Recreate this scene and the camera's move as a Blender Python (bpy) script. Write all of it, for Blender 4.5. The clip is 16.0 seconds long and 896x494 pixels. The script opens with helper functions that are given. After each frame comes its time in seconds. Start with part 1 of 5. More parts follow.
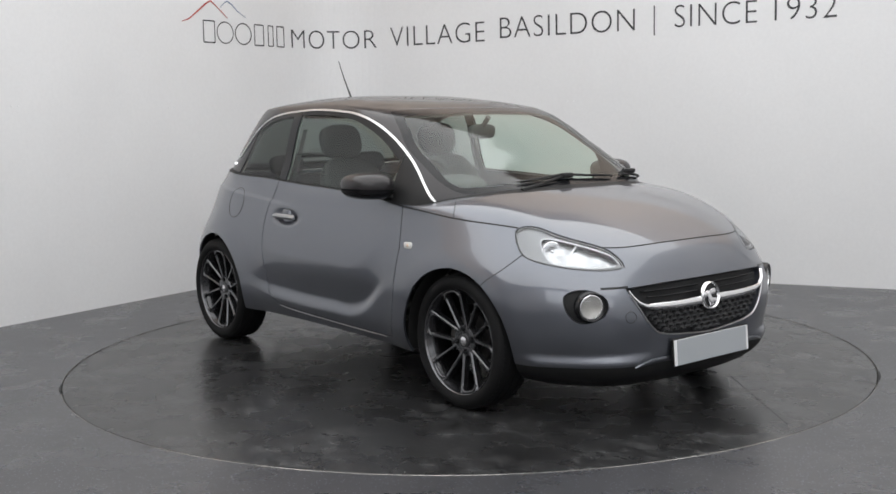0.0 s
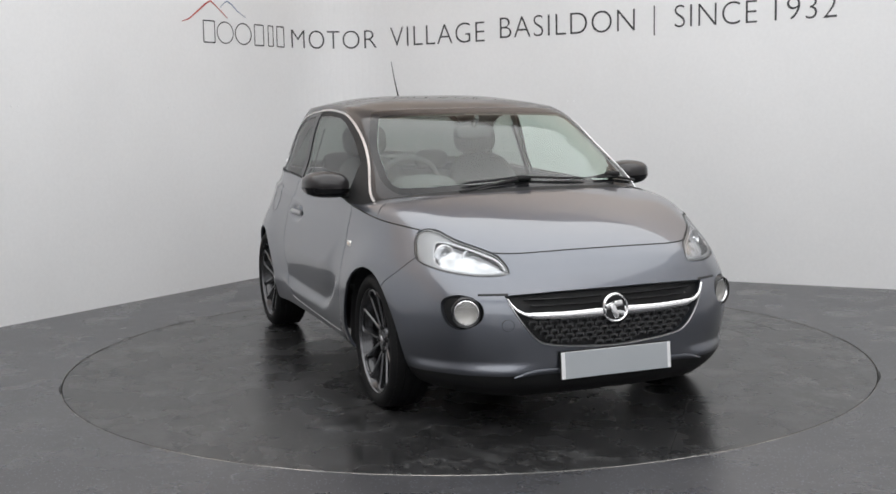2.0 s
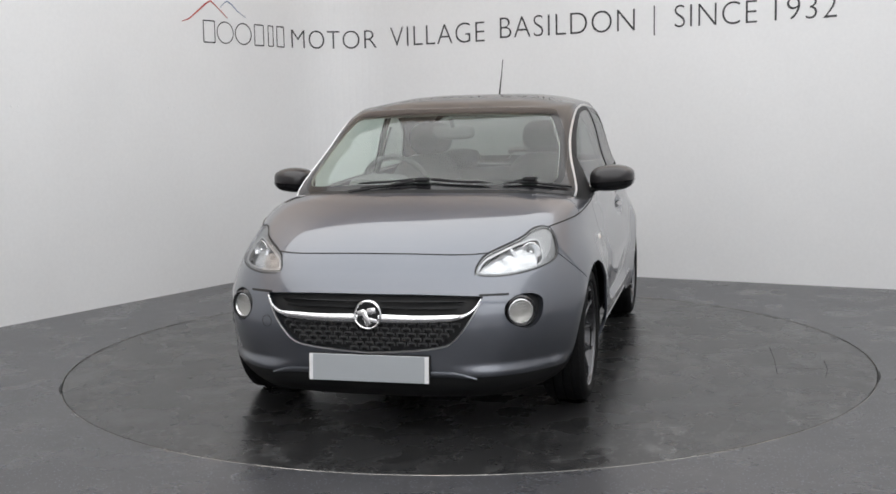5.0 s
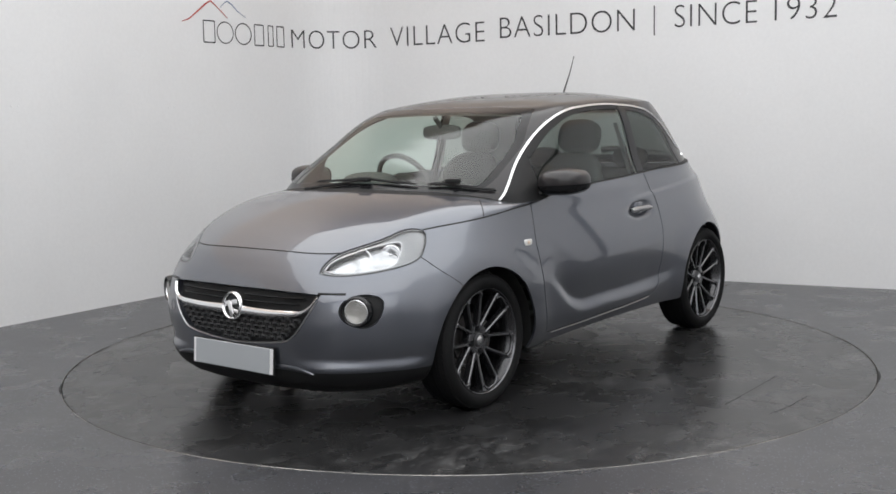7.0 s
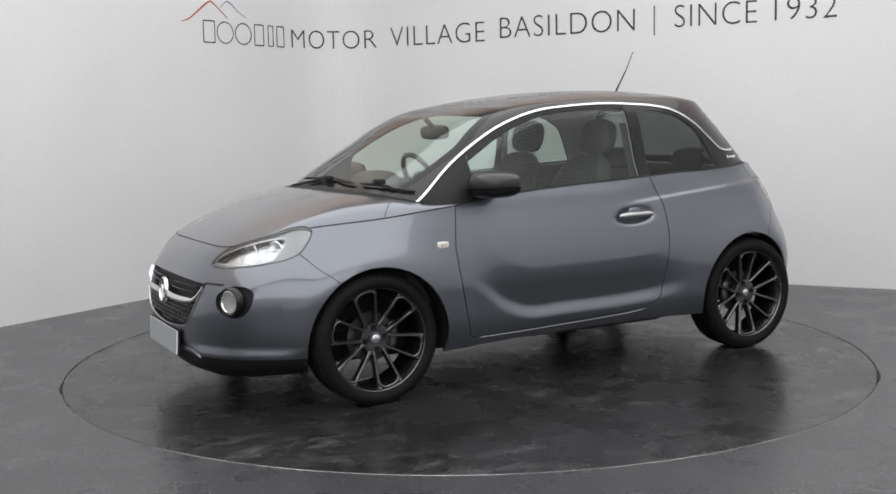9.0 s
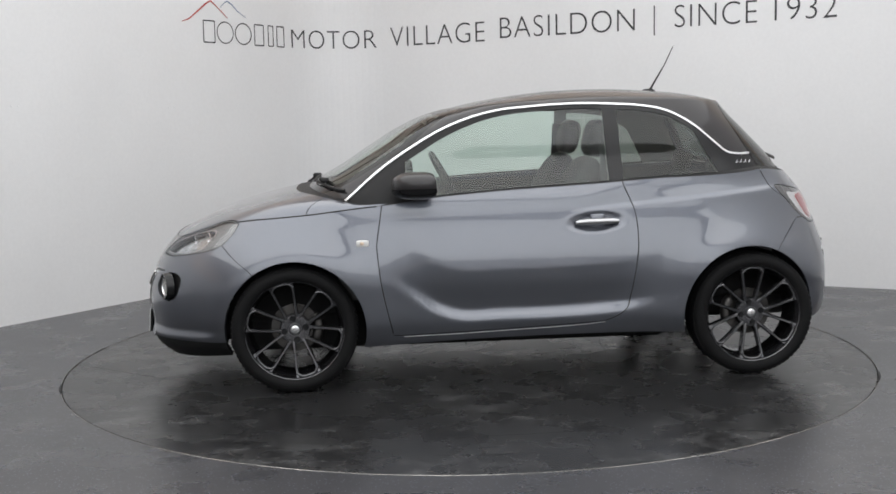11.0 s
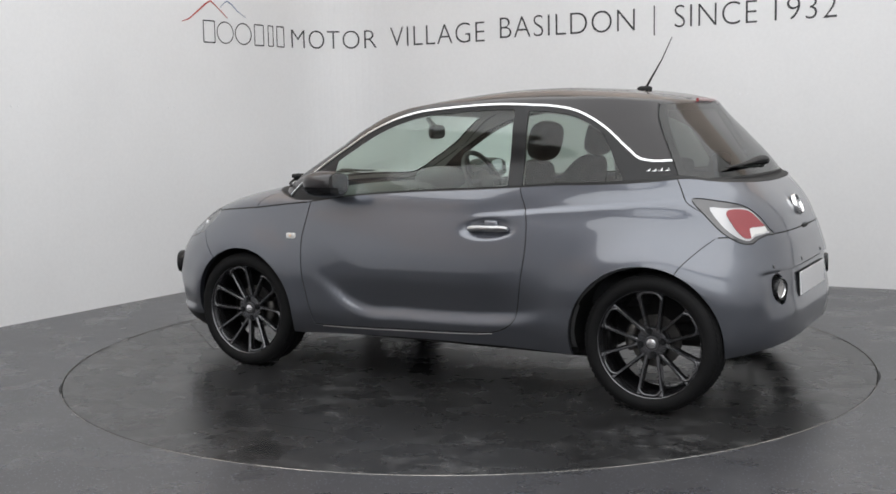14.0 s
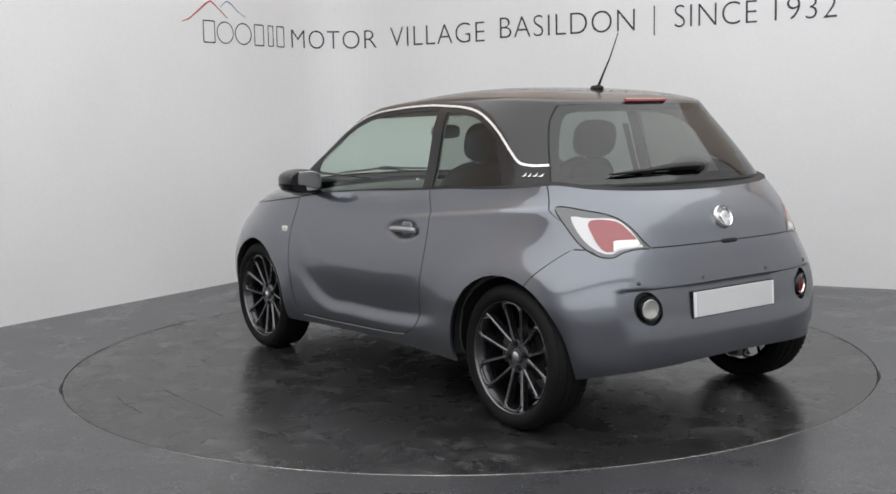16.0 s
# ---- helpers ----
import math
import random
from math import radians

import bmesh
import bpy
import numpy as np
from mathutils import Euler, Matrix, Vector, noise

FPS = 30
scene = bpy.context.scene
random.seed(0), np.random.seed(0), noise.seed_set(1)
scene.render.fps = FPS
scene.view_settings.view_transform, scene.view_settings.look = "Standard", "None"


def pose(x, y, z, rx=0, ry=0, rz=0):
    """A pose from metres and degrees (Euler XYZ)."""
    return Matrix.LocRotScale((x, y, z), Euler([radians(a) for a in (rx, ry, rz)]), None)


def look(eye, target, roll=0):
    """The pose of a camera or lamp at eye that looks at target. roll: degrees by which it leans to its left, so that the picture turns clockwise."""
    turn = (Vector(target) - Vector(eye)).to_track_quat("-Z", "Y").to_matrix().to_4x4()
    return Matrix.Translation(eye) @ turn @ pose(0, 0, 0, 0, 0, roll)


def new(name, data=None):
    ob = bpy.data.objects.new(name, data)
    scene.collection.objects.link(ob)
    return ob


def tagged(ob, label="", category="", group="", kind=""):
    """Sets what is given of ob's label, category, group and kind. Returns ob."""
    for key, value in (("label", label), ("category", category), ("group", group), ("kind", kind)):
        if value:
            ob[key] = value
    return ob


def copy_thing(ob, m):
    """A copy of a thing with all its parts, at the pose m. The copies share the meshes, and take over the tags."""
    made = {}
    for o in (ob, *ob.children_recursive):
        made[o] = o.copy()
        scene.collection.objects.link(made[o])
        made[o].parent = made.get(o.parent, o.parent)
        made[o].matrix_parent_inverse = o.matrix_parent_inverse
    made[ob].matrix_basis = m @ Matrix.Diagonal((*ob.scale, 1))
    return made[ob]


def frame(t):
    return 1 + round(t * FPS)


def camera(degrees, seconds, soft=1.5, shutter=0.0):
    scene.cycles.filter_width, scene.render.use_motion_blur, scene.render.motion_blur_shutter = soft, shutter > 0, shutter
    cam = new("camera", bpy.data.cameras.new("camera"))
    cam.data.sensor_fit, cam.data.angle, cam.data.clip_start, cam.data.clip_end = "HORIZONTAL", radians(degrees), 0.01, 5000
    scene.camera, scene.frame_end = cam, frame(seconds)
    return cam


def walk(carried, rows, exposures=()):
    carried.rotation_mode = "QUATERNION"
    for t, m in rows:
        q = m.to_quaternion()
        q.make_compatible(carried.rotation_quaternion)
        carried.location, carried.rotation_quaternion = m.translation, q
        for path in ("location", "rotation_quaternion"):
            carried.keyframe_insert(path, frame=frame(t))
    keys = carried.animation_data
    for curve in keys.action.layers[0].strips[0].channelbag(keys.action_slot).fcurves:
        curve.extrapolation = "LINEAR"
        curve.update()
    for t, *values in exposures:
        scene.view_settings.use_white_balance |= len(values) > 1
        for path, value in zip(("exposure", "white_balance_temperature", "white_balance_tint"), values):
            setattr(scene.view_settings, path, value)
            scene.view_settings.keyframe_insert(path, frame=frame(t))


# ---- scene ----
# ---------------------------------------------------------------- camera
cam = camera(44.54, 16.0, soft=1.6)
EYE = Matrix.Translation((0, -6.150, 1.320)) @ pose(0, 0, 0, 0, 0, 0.887) @ pose(0, 0, 0, 90 - 6.641) @ pose(0, 0, 0, 0, 0, -1.211)
walk(cam, [(0.0, EYE), (16.0, EYE)])

# ---------------------------------------------------------------- light
world = bpy.data.worlds.new("studio_world")
scene.world = world
world.use_nodes = True
world.node_tree.nodes["Background"].inputs[0].default_value = (0.9, 0.95, 1.0, 1)
world.node_tree.nodes["Background"].inputs[1].default_value = 0.03
scene.view_settings.exposure = 0.1


def area_lamp(x, y, z, sx, sy, watts, tint=(1, 0.985, 0.96), rz=0.0):
    data = bpy.data.lights.new("softbox_lamp", "AREA")
    data.shape, data.size, data.size_y, data.energy, data.color = "RECTANGLE", sx, sy, watts, tint
    ob = new("softbox_lamp", data)
    ob.matrix_world = pose(x, y, z, 0, 0, rz)
    return ob


# a broad diffusing light panel over the bay and a softbox high behind the camera
area_lamp(-0.25, -2.3, 4.3, 10.4, 9.2, 545, (0.95, 0.978, 1.0))
soft = area_lamp(0, 0, 0, 8.4, 2.4, 72, (0.95, 0.978, 1.0))
soft.matrix_world = look((0.4, -7.2, 2.9), (0.4, 0.5, 1.6))

# ---------------------------------------------------------------- materials
def mat(name, color, rough=0.5, metal=0.0, coat=0.0, coat_rough=0.03, grain=0.0, grain_scale=300.0, stain=0.0, stain_scale=2.0,
        bump=0.0, bump_scale=200.0, rough_var=0.0, spec=0.5):
    m = bpy.data.materials.new(name)
    m.use_nodes = True
    nt = m.node_tree
    b = nt.nodes["Principled BSDF"]
    b.inputs["Base Color"].default_value = (*color, 1)
    b.inputs["Roughness"].default_value = rough
    b.inputs["Metallic"].default_value = metal
    b.inputs["Coat Weight"].default_value = coat
    b.inputs["Coat Roughness"].default_value = coat_rough
    b.inputs["Specular IOR Level"].default_value = spec
    co = nt.nodes.new("ShaderNodeTexCoord").outputs["Object"]

    def tex(scale, detail):
        n = nt.nodes.new("ShaderNodeTexNoise")
        n.inputs["Scale"].default_value, n.inputs["Detail"].default_value = scale, detail
        nt.links.new(co, n.inputs["Vector"])
        return n.outputs["Fac"]

    def spread(fac, lo, hi):
        n = nt.nodes.new("ShaderNodeMapRange")
        n.inputs[1].default_value, n.inputs[2].default_value = 0.3, 0.7
        n.inputs[3].default_value, n.inputs[4].default_value = lo, hi
        nt.links.new(fac, n.inputs[0])
        return n.outputs[0]

    value = None
    for amount, scale, detail in ((grain, grain_scale, 3), (stain, stain_scale, 6)):
        if amount:
            v = spread(tex(scale, detail), 1 - amount, 1 + amount)
            if value is not None:
                n = nt.nodes.new("ShaderNodeMath")
                n.operation = "MULTIPLY"
                nt.links.new(value, n.inputs[0])
                nt.links.new(v, n.inputs[1])
                v = n.outputs[0]
            value = v
    if value is not None:
        n = nt.nodes.new("ShaderNodeVectorMath")
        n.operation = "SCALE"
        n.inputs[0].default_value = color
        nt.links.new(value, n.inputs["Scale"])
        nt.links.new(n.outputs[0], b.inputs["Base Color"])
    if rough_var:
        nt.links.new(spread(tex(stain_scale * 2.3, 5), max(0.02, rough - rough_var), rough + rough_var), b.inputs["Roughness"])
    if bump:
        n = nt.nodes.new("ShaderNodeBump")
        n.inputs["Strength"].default_value, n.inputs["Distance"].default_value = bump, 0.002
        nt.links.new(tex(bump_scale, 3), n.inputs["Height"])
        nt.links.new(n.outputs[0], b.inputs["Normal"])
    return m


def glass(name, tint, rough=0.0, base=0.07):
    """Thin clear pane: see-through tint under a Fresnel gloss."""
    m = bpy.data.materials.new(name)
    m.use_nodes = True
    nt = m.node_tree
    for n in list(nt.nodes):
        if n.type == "BSDF_PRINCIPLED":
            nt.nodes.remove(n)
    out = nt.nodes["Material Output"]
    clear, gloss, mix, face, power, scale = (nt.nodes.new(k) for k in ("ShaderNodeBsdfTransparent", "ShaderNodeBsdfGlossy", "ShaderNodeMixShader", "ShaderNodeLayerWeight", "ShaderNodeMath", "ShaderNodeMath"))
    clear.inputs[0].default_value = (*tint, 1)
    gloss.inputs["Roughness"].default_value = rough
    face.inputs[0].default_value = 0.5
    power.operation, scale.operation = "POWER", "MULTIPLY_ADD"
    power.inputs[1].default_value = 5.0
    scale.inputs[1].default_value, scale.inputs[2].default_value = 0.92, base
    nt.links.new(face.outputs["Facing"], power.inputs[0])
    nt.links.new(power.outputs[0], scale.inputs[0])
    nt.links.new(scale.outputs[0], mix.inputs[0])
    nt.links.new(clear.outputs[0], mix.inputs[1])
    nt.links.new(gloss.outputs[0], mix.inputs[2])
    nt.links.new(mix.outputs[0], out.inputs[0])
    return m


PAINT = mat("grey_metallic_paint", (0.126, 0.135, 0.159), 0.36, 0.88, coat=1.0, coat_rough=0.012, grain=0.10, grain_scale=900, stain=0.02, stain_scale=3)
PAINT.node_tree.nodes["Principled BSDF"].inputs["Coat IOR"].default_value = 1.70
ROOF_PAINT = mat("dark_gloss_roof_paint", (0.024, 0.022, 0.023), 0.4, 0.2, coat=0.7, coat_rough=0.05, grain=0.08, grain_scale=900, spec=0.15)
GLOSS_BLACK = mat("gloss_black_plastic", (0.012, 0.012, 0.013), 0.18, spec=0.35, stain=0.1, stain_scale=4)
MATT_BLACK = mat("matt_black_plastic", (0.013, 0.013, 0.0135), 0.55, spec=0.28, grain=0.2, grain_scale=500, bump=0.2, bump_scale=900)
RECESS = mat("black_recess_plastic", (0.011, 0.011, 0.0115), 0.45, spec=0.25, grain=0.15, grain_scale=500)
SEAL = mat("black_rubber_seal", (0.008, 0.008, 0.008), 0.7, grain=0.1)
RUBBER = mat("tyre_rubber", (0.008, 0.008, 0.0084), 0.7, spec=0.16, grain=0.2, grain_scale=200, stain=0.15, stain_scale=6, bump=0.15, bump_scale=600)
CHROME = mat("chrome", (0.88, 0.88, 0.89), 0.16, 1.0, stain=0.03, stain_scale=9)
SATIN = mat("satin_silver", (0.48, 0.48, 0.49), 0.28, 1.0)
# the wheel alloy darkened: shade inside the rim is put into this colour
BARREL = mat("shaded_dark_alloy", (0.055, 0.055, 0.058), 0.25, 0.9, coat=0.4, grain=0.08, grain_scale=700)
ALLOY = mat("dark_titanium_alloy", (0.11, 0.11, 0.117), 0.24, 0.9, coat=0.6, grain=0.08, grain_scale=700)
DISC_STEEL = mat("brake_disc_steel", (0.10, 0.096, 0.092), 0.4, 0.9, stain=0.3, stain_scale=12)
WALL = mat("white_wall_board", (0.74, 0.74, 0.745), 0.55, grain=0.015, grain_scale=40, stain=0.03, stain_scale=0.9, bump=0.03, bump_scale=60)


def vinyl(name, color, speckle, scuff, damp, rough):
    """Dark floor vinyl: fine grain, light flecks, pale scuffs and damp smooth patches."""
    m = mat(name, color, 0.30, bump=0.05, bump_scale=260, spec=0.42)
    nt = m.node_tree
    b = nt.nodes["Principled BSDF"]
    co = nt.nodes.new("ShaderNodeTexCoord").outputs["Object"]

    def mask(kind, scale, lo, hi, detail=4.0, stretch=None):
        v = co
        if stretch:
            n = nt.nodes.new("ShaderNodeMapping")
            n.inputs["Scale"].default_value = stretch
            n.inputs["Rotation"].default_value = (0, 0, 0.6)
            nt.links.new(co, n.inputs[0])
            v = n.outputs[0]
        n = nt.nodes.new(kind)
        n.inputs["Scale"].default_value = scale
        if kind == "ShaderNodeTexNoise":
            n.inputs["Detail"].default_value = detail
            n.inputs["Roughness"].default_value = 0.6
        nt.links.new(v, n.inputs["Vector"])
        r = nt.nodes.new("ShaderNodeMapRange")
        r.inputs[1].default_value, r.inputs[2].default_value = lo, hi
        nt.links.new(n.outputs["Fac"] if kind == "ShaderNodeTexNoise" else n.outputs["Distance"], r.inputs[0])
        return r.outputs[0]

    def both(a, c):
        n = nt.nodes.new("ShaderNodeMath")
        n.operation = "MULTIPLY"
        nt.links.new(a, n.inputs[0])
        nt.links.new(c, n.inputs[1])
        return n.outputs[0]

    def blend(fac, a, c, amount=1.0):
        n = nt.nodes.new("ShaderNodeMix")
        n.data_type = "RGBA"
        k = nt.nodes.new("ShaderNodeMath")
        k.operation = "MULTIPLY"
        k.inputs[1].default_value = amount
        nt.links.new(fac, k.inputs[0])
        nt.links.new(k.outputs[0], n.inputs[0])
        if isinstance(a, tuple):
            n.inputs[6].default_value = (*a, 1)
        else:
            nt.links.new(a, n.inputs[6])
        n.inputs[7].default_value = (*c, 1)
        return n.outputs[2]

    tone = blend(mask("ShaderNodeTexNoise", 1.1, 0.35, 0.65, 6), color, tuple(c * 1.5 for c in color))
    tone = blend(mask("ShaderNodeTexNoise", 300.0, 0.45, 0.75, 2), tone, tuple(c * 2.0 for c in color), 0.6)
    tone = blend(mask("ShaderNodeTexVoronoi", 62.0, 0.24, 0.10), tone, (0.28, 0.29, 0.36), speckle)
    trodden = mask("ShaderNodeTexNoise", 1.3, 0.43, 0.62, 3)
    tone = blend(both(trodden, mask("ShaderNodeTexNoise", 6.0, 0.50, 0.66, 9, (1.0, 1.5, 1.0))), tone, (0.12, 0.12, 0.12), scuff)
    tone = blend(both(trodden, mask("ShaderNodeTexNoise", 17.0, 0.56, 0.66, 8, (1.0, 2.2, 1.0))), tone, (0.15, 0.15, 0.15), scuff)
    wet = mask("ShaderNodeTexNoise", 3.4, 0.50, 0.72, 9)
    tone = blend(wet, tone, tuple(c * 0.55 for c in color), damp)
    nt.links.new(tone, b.inputs["Base Color"])
    gloss = nt.nodes.new("ShaderNodeMapRange")
    gloss.inputs[3].default_value, gloss.inputs[4].default_value = rough, rough - 0.12
    nt.links.new(wet, gloss.inputs[0])
    nt.links.new(gloss.outputs[0], b.inputs["Roughness"])
    return m


FLOOR = vinyl("speckled_dark_vinyl", (0.032, 0.032, 0.0345), 0.55, 0.25, 0.25, 0.31)
DECK = vinyl("dark_vinyl_deck", (0.0135, 0.0134, 0.0136), 0.10, 0.5, 0.5, 0.28)
HALL = mat("grey_hall_paint", (0.62, 0.615, 0.62), 0.7, grain=0.05, grain_scale=20, stain=0.2, stain_scale=0.5)
CLEAR_GLASS = glass("windscreen_glass", (0.84, 0.92, 0.87), 0.08, 0.09)
GREEN_GLASS = glass("green_side_glass", (0.80, 0.90, 0.85))
TINTED_GLASS = glass("privacy_glass", (0.42, 0.46, 0.43), 0.03, 0.05)
REAR_GLASS = glass("dark_rear_glass", (0.20, 0.22, 0.21), 0.05, 0.075)
LAMP_GLASS = glass("lamp_lens", (0.95, 0.96, 0.97))
TRIM_LIGHT = mat("light_grey_headliner", (0.42, 0.42, 0.40), 0.8, grain=0.06, grain_scale=300)
TAIL_CLEAR = mat("clear_tail_plastic", (0.50, 0.50, 0.51), 0.2, 0.3, coat=1.0)
TAIL_RED = mat("red_tail_plastic", (0.27, 0.035, 0.042), 0.15, coat=1.0)
GRILLE_BLACK = mat("grille_black_plastic", (0.05, 0.05, 0.052), 0.3, grain=0.1)
WHITE_PLASTIC = mat("white_plastic", (0.78, 0.78, 0.79), 0.35, grain=0.02)
PLATE_GREY = mat("plain_grey_plate", (0.36, 0.38, 0.40), 0.45, grain=0.02, stain=0.02)
LAMP_SILVER = mat("silvered_lamp", (0.52, 0.53, 0.54), 0.14, 0.95, bump=1.0, bump_scale=28, stain=0.30, stain_scale=22)
LAMP_CHROME = mat("lamp_reflector_chrome", (0.92, 0.92, 0.93), 0.22, 1.0, stain=0.05, stain_scale=30)
FOG_SILVER = mat("bright_fog_reflector", (0.46, 0.44, 0.41), 0.22, 0.35, bump=0.9, bump_scale=36, stain=0.12, stain_scale=40)
PLATE_PALE = mat("plain_pale_plate", (0.60, 0.60, 0.61), 0.45, grain=0.02, stain=0.02)
LAMP_GREY = mat("grey_lamp_bezel", (0.22, 0.225, 0.23), 0.3, 0.6, grain=0.1, stain=0.2, stain_scale=14)
SATIN_DARK = mat("dark_satin_metal", (0.10, 0.10, 0.105), 0.35, 0.7, grain=0.08)
REPEATER = mat("clear_repeater", (0.75, 0.74, 0.72), 0.15, 0.2, coat=1.0)
BULB = mat("pale_amber_bulb", (0.60, 0.46, 0.34), 0.3)
MIRROR = mat("mirror_glass", (0.6, 0.61, 0.63), 0.02, 1.0)
LINER = mat("black_wheel_arch_liner", (0.008, 0.008, 0.008), 0.8, grain=0.2, bump=0.2, bump_scale=100)
DASH = mat("dark_grey_cabin_plastic", (0.075, 0.075, 0.076), 0.6, grain=0.12, grain_scale=400, bump=0.1, bump_scale=500)
SEAT = mat("dark_grey_seat_fabric", (0.034, 0.034, 0.036), 0.85, grain=0.25, grain_scale=350, bump=0.2, bump_scale=500)
RED_GLASS = glass("red_fog_lens", (0.6, 0.08, 0.08))
LETTER = mat("dark_grey_vinyl_letter", (0.035, 0.035, 0.038), 0.5, grain=0.05)
SIGN_RED = mat("red_vinyl", (0.42, 0.06, 0.05), 0.5, grain=0.05)
SIGN_BLUE = mat("grey_blue_vinyl", (0.22, 0.27, 0.38), 0.5, grain=0.05)
BROWN = mat("warm_brown_upper_wall", (0.72, 0.62, 0.545), 0.8, grain=0.05, grain_scale=20, stain=0.15, stain_scale=0.5)
GREY_WALL = mat("light_grey_hall_wall", (0.82, 0.82, 0.83), 0.7, grain=0.03, grain_scale=30, stain=0.06, stain_scale=0.7)
TAIL_SMOKE = mat("smoked_tail_plastic", (0.09, 0.09, 0.094), 0.15, 0.3, coat=1.0)
TRIM_METAL = mat("worn_edge_metal", (0.30, 0.29, 0.27), 0.4, 0.9, stain=0.6, stain_scale=3)
STRIP = mat("bright_window_strip", (0.78, 0.78, 0.79), 0.34, 1.0, stain=0.03, stain_scale=9)

# ---------------------------------------------------------------- helpers for meshes
def curve(points):
    """A smooth function through a few (x, y) points."""
    px, py = (np.array(c, float) for c in zip(*points))
    d = np.gradient(py, px)

    def f(x):
        x = np.clip(x, px[0], px[-1])
        i = np.clip(np.searchsorted(px, x) - 1, 0, len(px) - 2)
        h = px[i + 1] - px[i]
        t = (x - px[i]) / h
        return ((2 * t**3 - 3 * t**2 + 1) * py[i] + (t**3 - 2 * t**2 + t) * h * d[i]
                + (3 * t**2 - 2 * t**3) * py[i + 1] + (t**3 - t**2) * h * d[i + 1])
    return f


def finish(bm, name, material, smooth=True, parent=None, label=""):
    if smooth:
        bm.normal_update()
        for e in bm.edges:
            if len(e.link_faces) == 2 and e.calc_face_angle(0.0) > 0.8:
                e.smooth = False
    me = bpy.data.meshes.new(name)
    bm.to_mesh(me)
    bm.free()
    if material:
        me.materials.append(material)
    me.polygons.foreach_set("use_smooth", [smooth] * len(me.polygons))
    ob = new(name, me)
    ob.parent = parent
    if label:
        ob["label"] = label
    return ob


def part(name, bm, material, parent, label="", smooth=True):
    return finish(bm, name, material, smooth, parent, label)


def box(bm, x0, x1, y0, y1, z0, z1, bevel=0.0, m=None):
    geo = bmesh.ops.create_cube(bm, size=1.0)
    vs = geo["verts"]
    for v in vs:
        v.co = Vector((x0 + (v.co.x + 0.5) * (x1 - x0), y0 + (v.co.y + 0.5) * (y1 - y0), z0 + (v.co.z + 0.5) * (z1 - z0)))
    if m:
        bmesh.ops.transform(bm, matrix=m, verts=vs)
    if bevel:
        es = {e for v in vs for e in v.link_edges}
        bmesh.ops.bevel(bm, geom=list(es), offset=bevel, segments=2, affect="EDGES", profile=0.5)
    return bm


def lathe(profile, n=64, axis="y"):
    """A turned body: (radius, height) pairs round the axis."""
    bm = bmesh.new()
    rows = []
    for k in range(n):
        a = 2 * math.pi * k / n
        row = []
        for r, h in profile:
            p = (r * math.cos(a), h, r * math.sin(a)) if axis == "y" else (r * math.cos(a), r * math.sin(a), h)
            row.append(bm.verts.new(p))
        rows.append(row)
    for k in range(n):
        a, b = rows[k], rows[(k + 1) % n]
        for j in range(len(profile) - 1):
            bm.faces.new((a[j], b[j], b[j + 1], a[j + 1]))
    bmesh.ops.remove_doubles(bm, verts=bm.verts, dist=1e-5)
    bmesh.ops.recalc_face_normals(bm, faces=bm.faces)
    return bm


def tube(points, radius, n=8, flat=1.0):
    """A rod along a line of points; radius may be a list."""
    bm = bmesh.new()
    pts = [Vector(p) for p in points]
    rad = radius if isinstance(radius, (list, tuple)) else [radius] * len(pts)
    rings = []
    for i, p in enumerate(pts):
        d = (pts[min(i + 1, len(pts) - 1)] - pts[max(i - 1, 0)]).normalized()
        u = d.cross(Vector((0, 0, 1)) if abs(d.z) < 0.9 else Vector((1, 0, 0))).normalized()
        w = d.cross(u)
        rings.append([bm.verts.new(p + rad[i] * (math.cos(2 * math.pi * k / n) * u + flat * math.sin(2 * math.pi * k / n) * w)) for k in range(n)])
    for a, b in zip(rings, rings[1:]):
        for k in range(n):
            bm.faces.new((a[k], a[(k + 1) % n], b[(k + 1) % n], b[k]))
    bm.faces.new(rings[0][::-1])
    bm.faces.new(rings[-1])
    bmesh.ops.recalc_face_normals(bm, faces=bm.faces)
    return bm


# ---------------------------------------------------------------- room
CORNER = Vector((-1.198, 4.108))
LEFT_WAY, RIGHT_WAY = Vector((-0.531, -0.847)).normalized(), Vector((0.893, -0.449)).normalized()
BEND = 0.62   # where the rounded corner begins, from the corner


def wall_path(u):
    """The back wall's line in plan: u metres along it, 0 in the middle of the rounded corner; the point and the way into the room."""
    a, b = CORNER + LEFT_WAY * BEND, CORNER + RIGHT_WAY * BEND
    half = 0.5 * BEND * 1.62
    if u < -half:
        return a + LEFT_WAY * (-u - half), Vector((0.847, -0.531)).normalized()
    if u > half:
        return b + RIGHT_WAY * (u - half), Vector((-0.449, -0.893)).normalized()
    t = (u + half) / (2 * half)
    p = a * (1 - t) ** 2 + CORNER * (2 * t * (1 - t)) + b * t * t
    d = ((CORNER - a) * (1 - t) + (b - CORNER) * t).normalized()
    return p, Vector((d.y, -d.x))


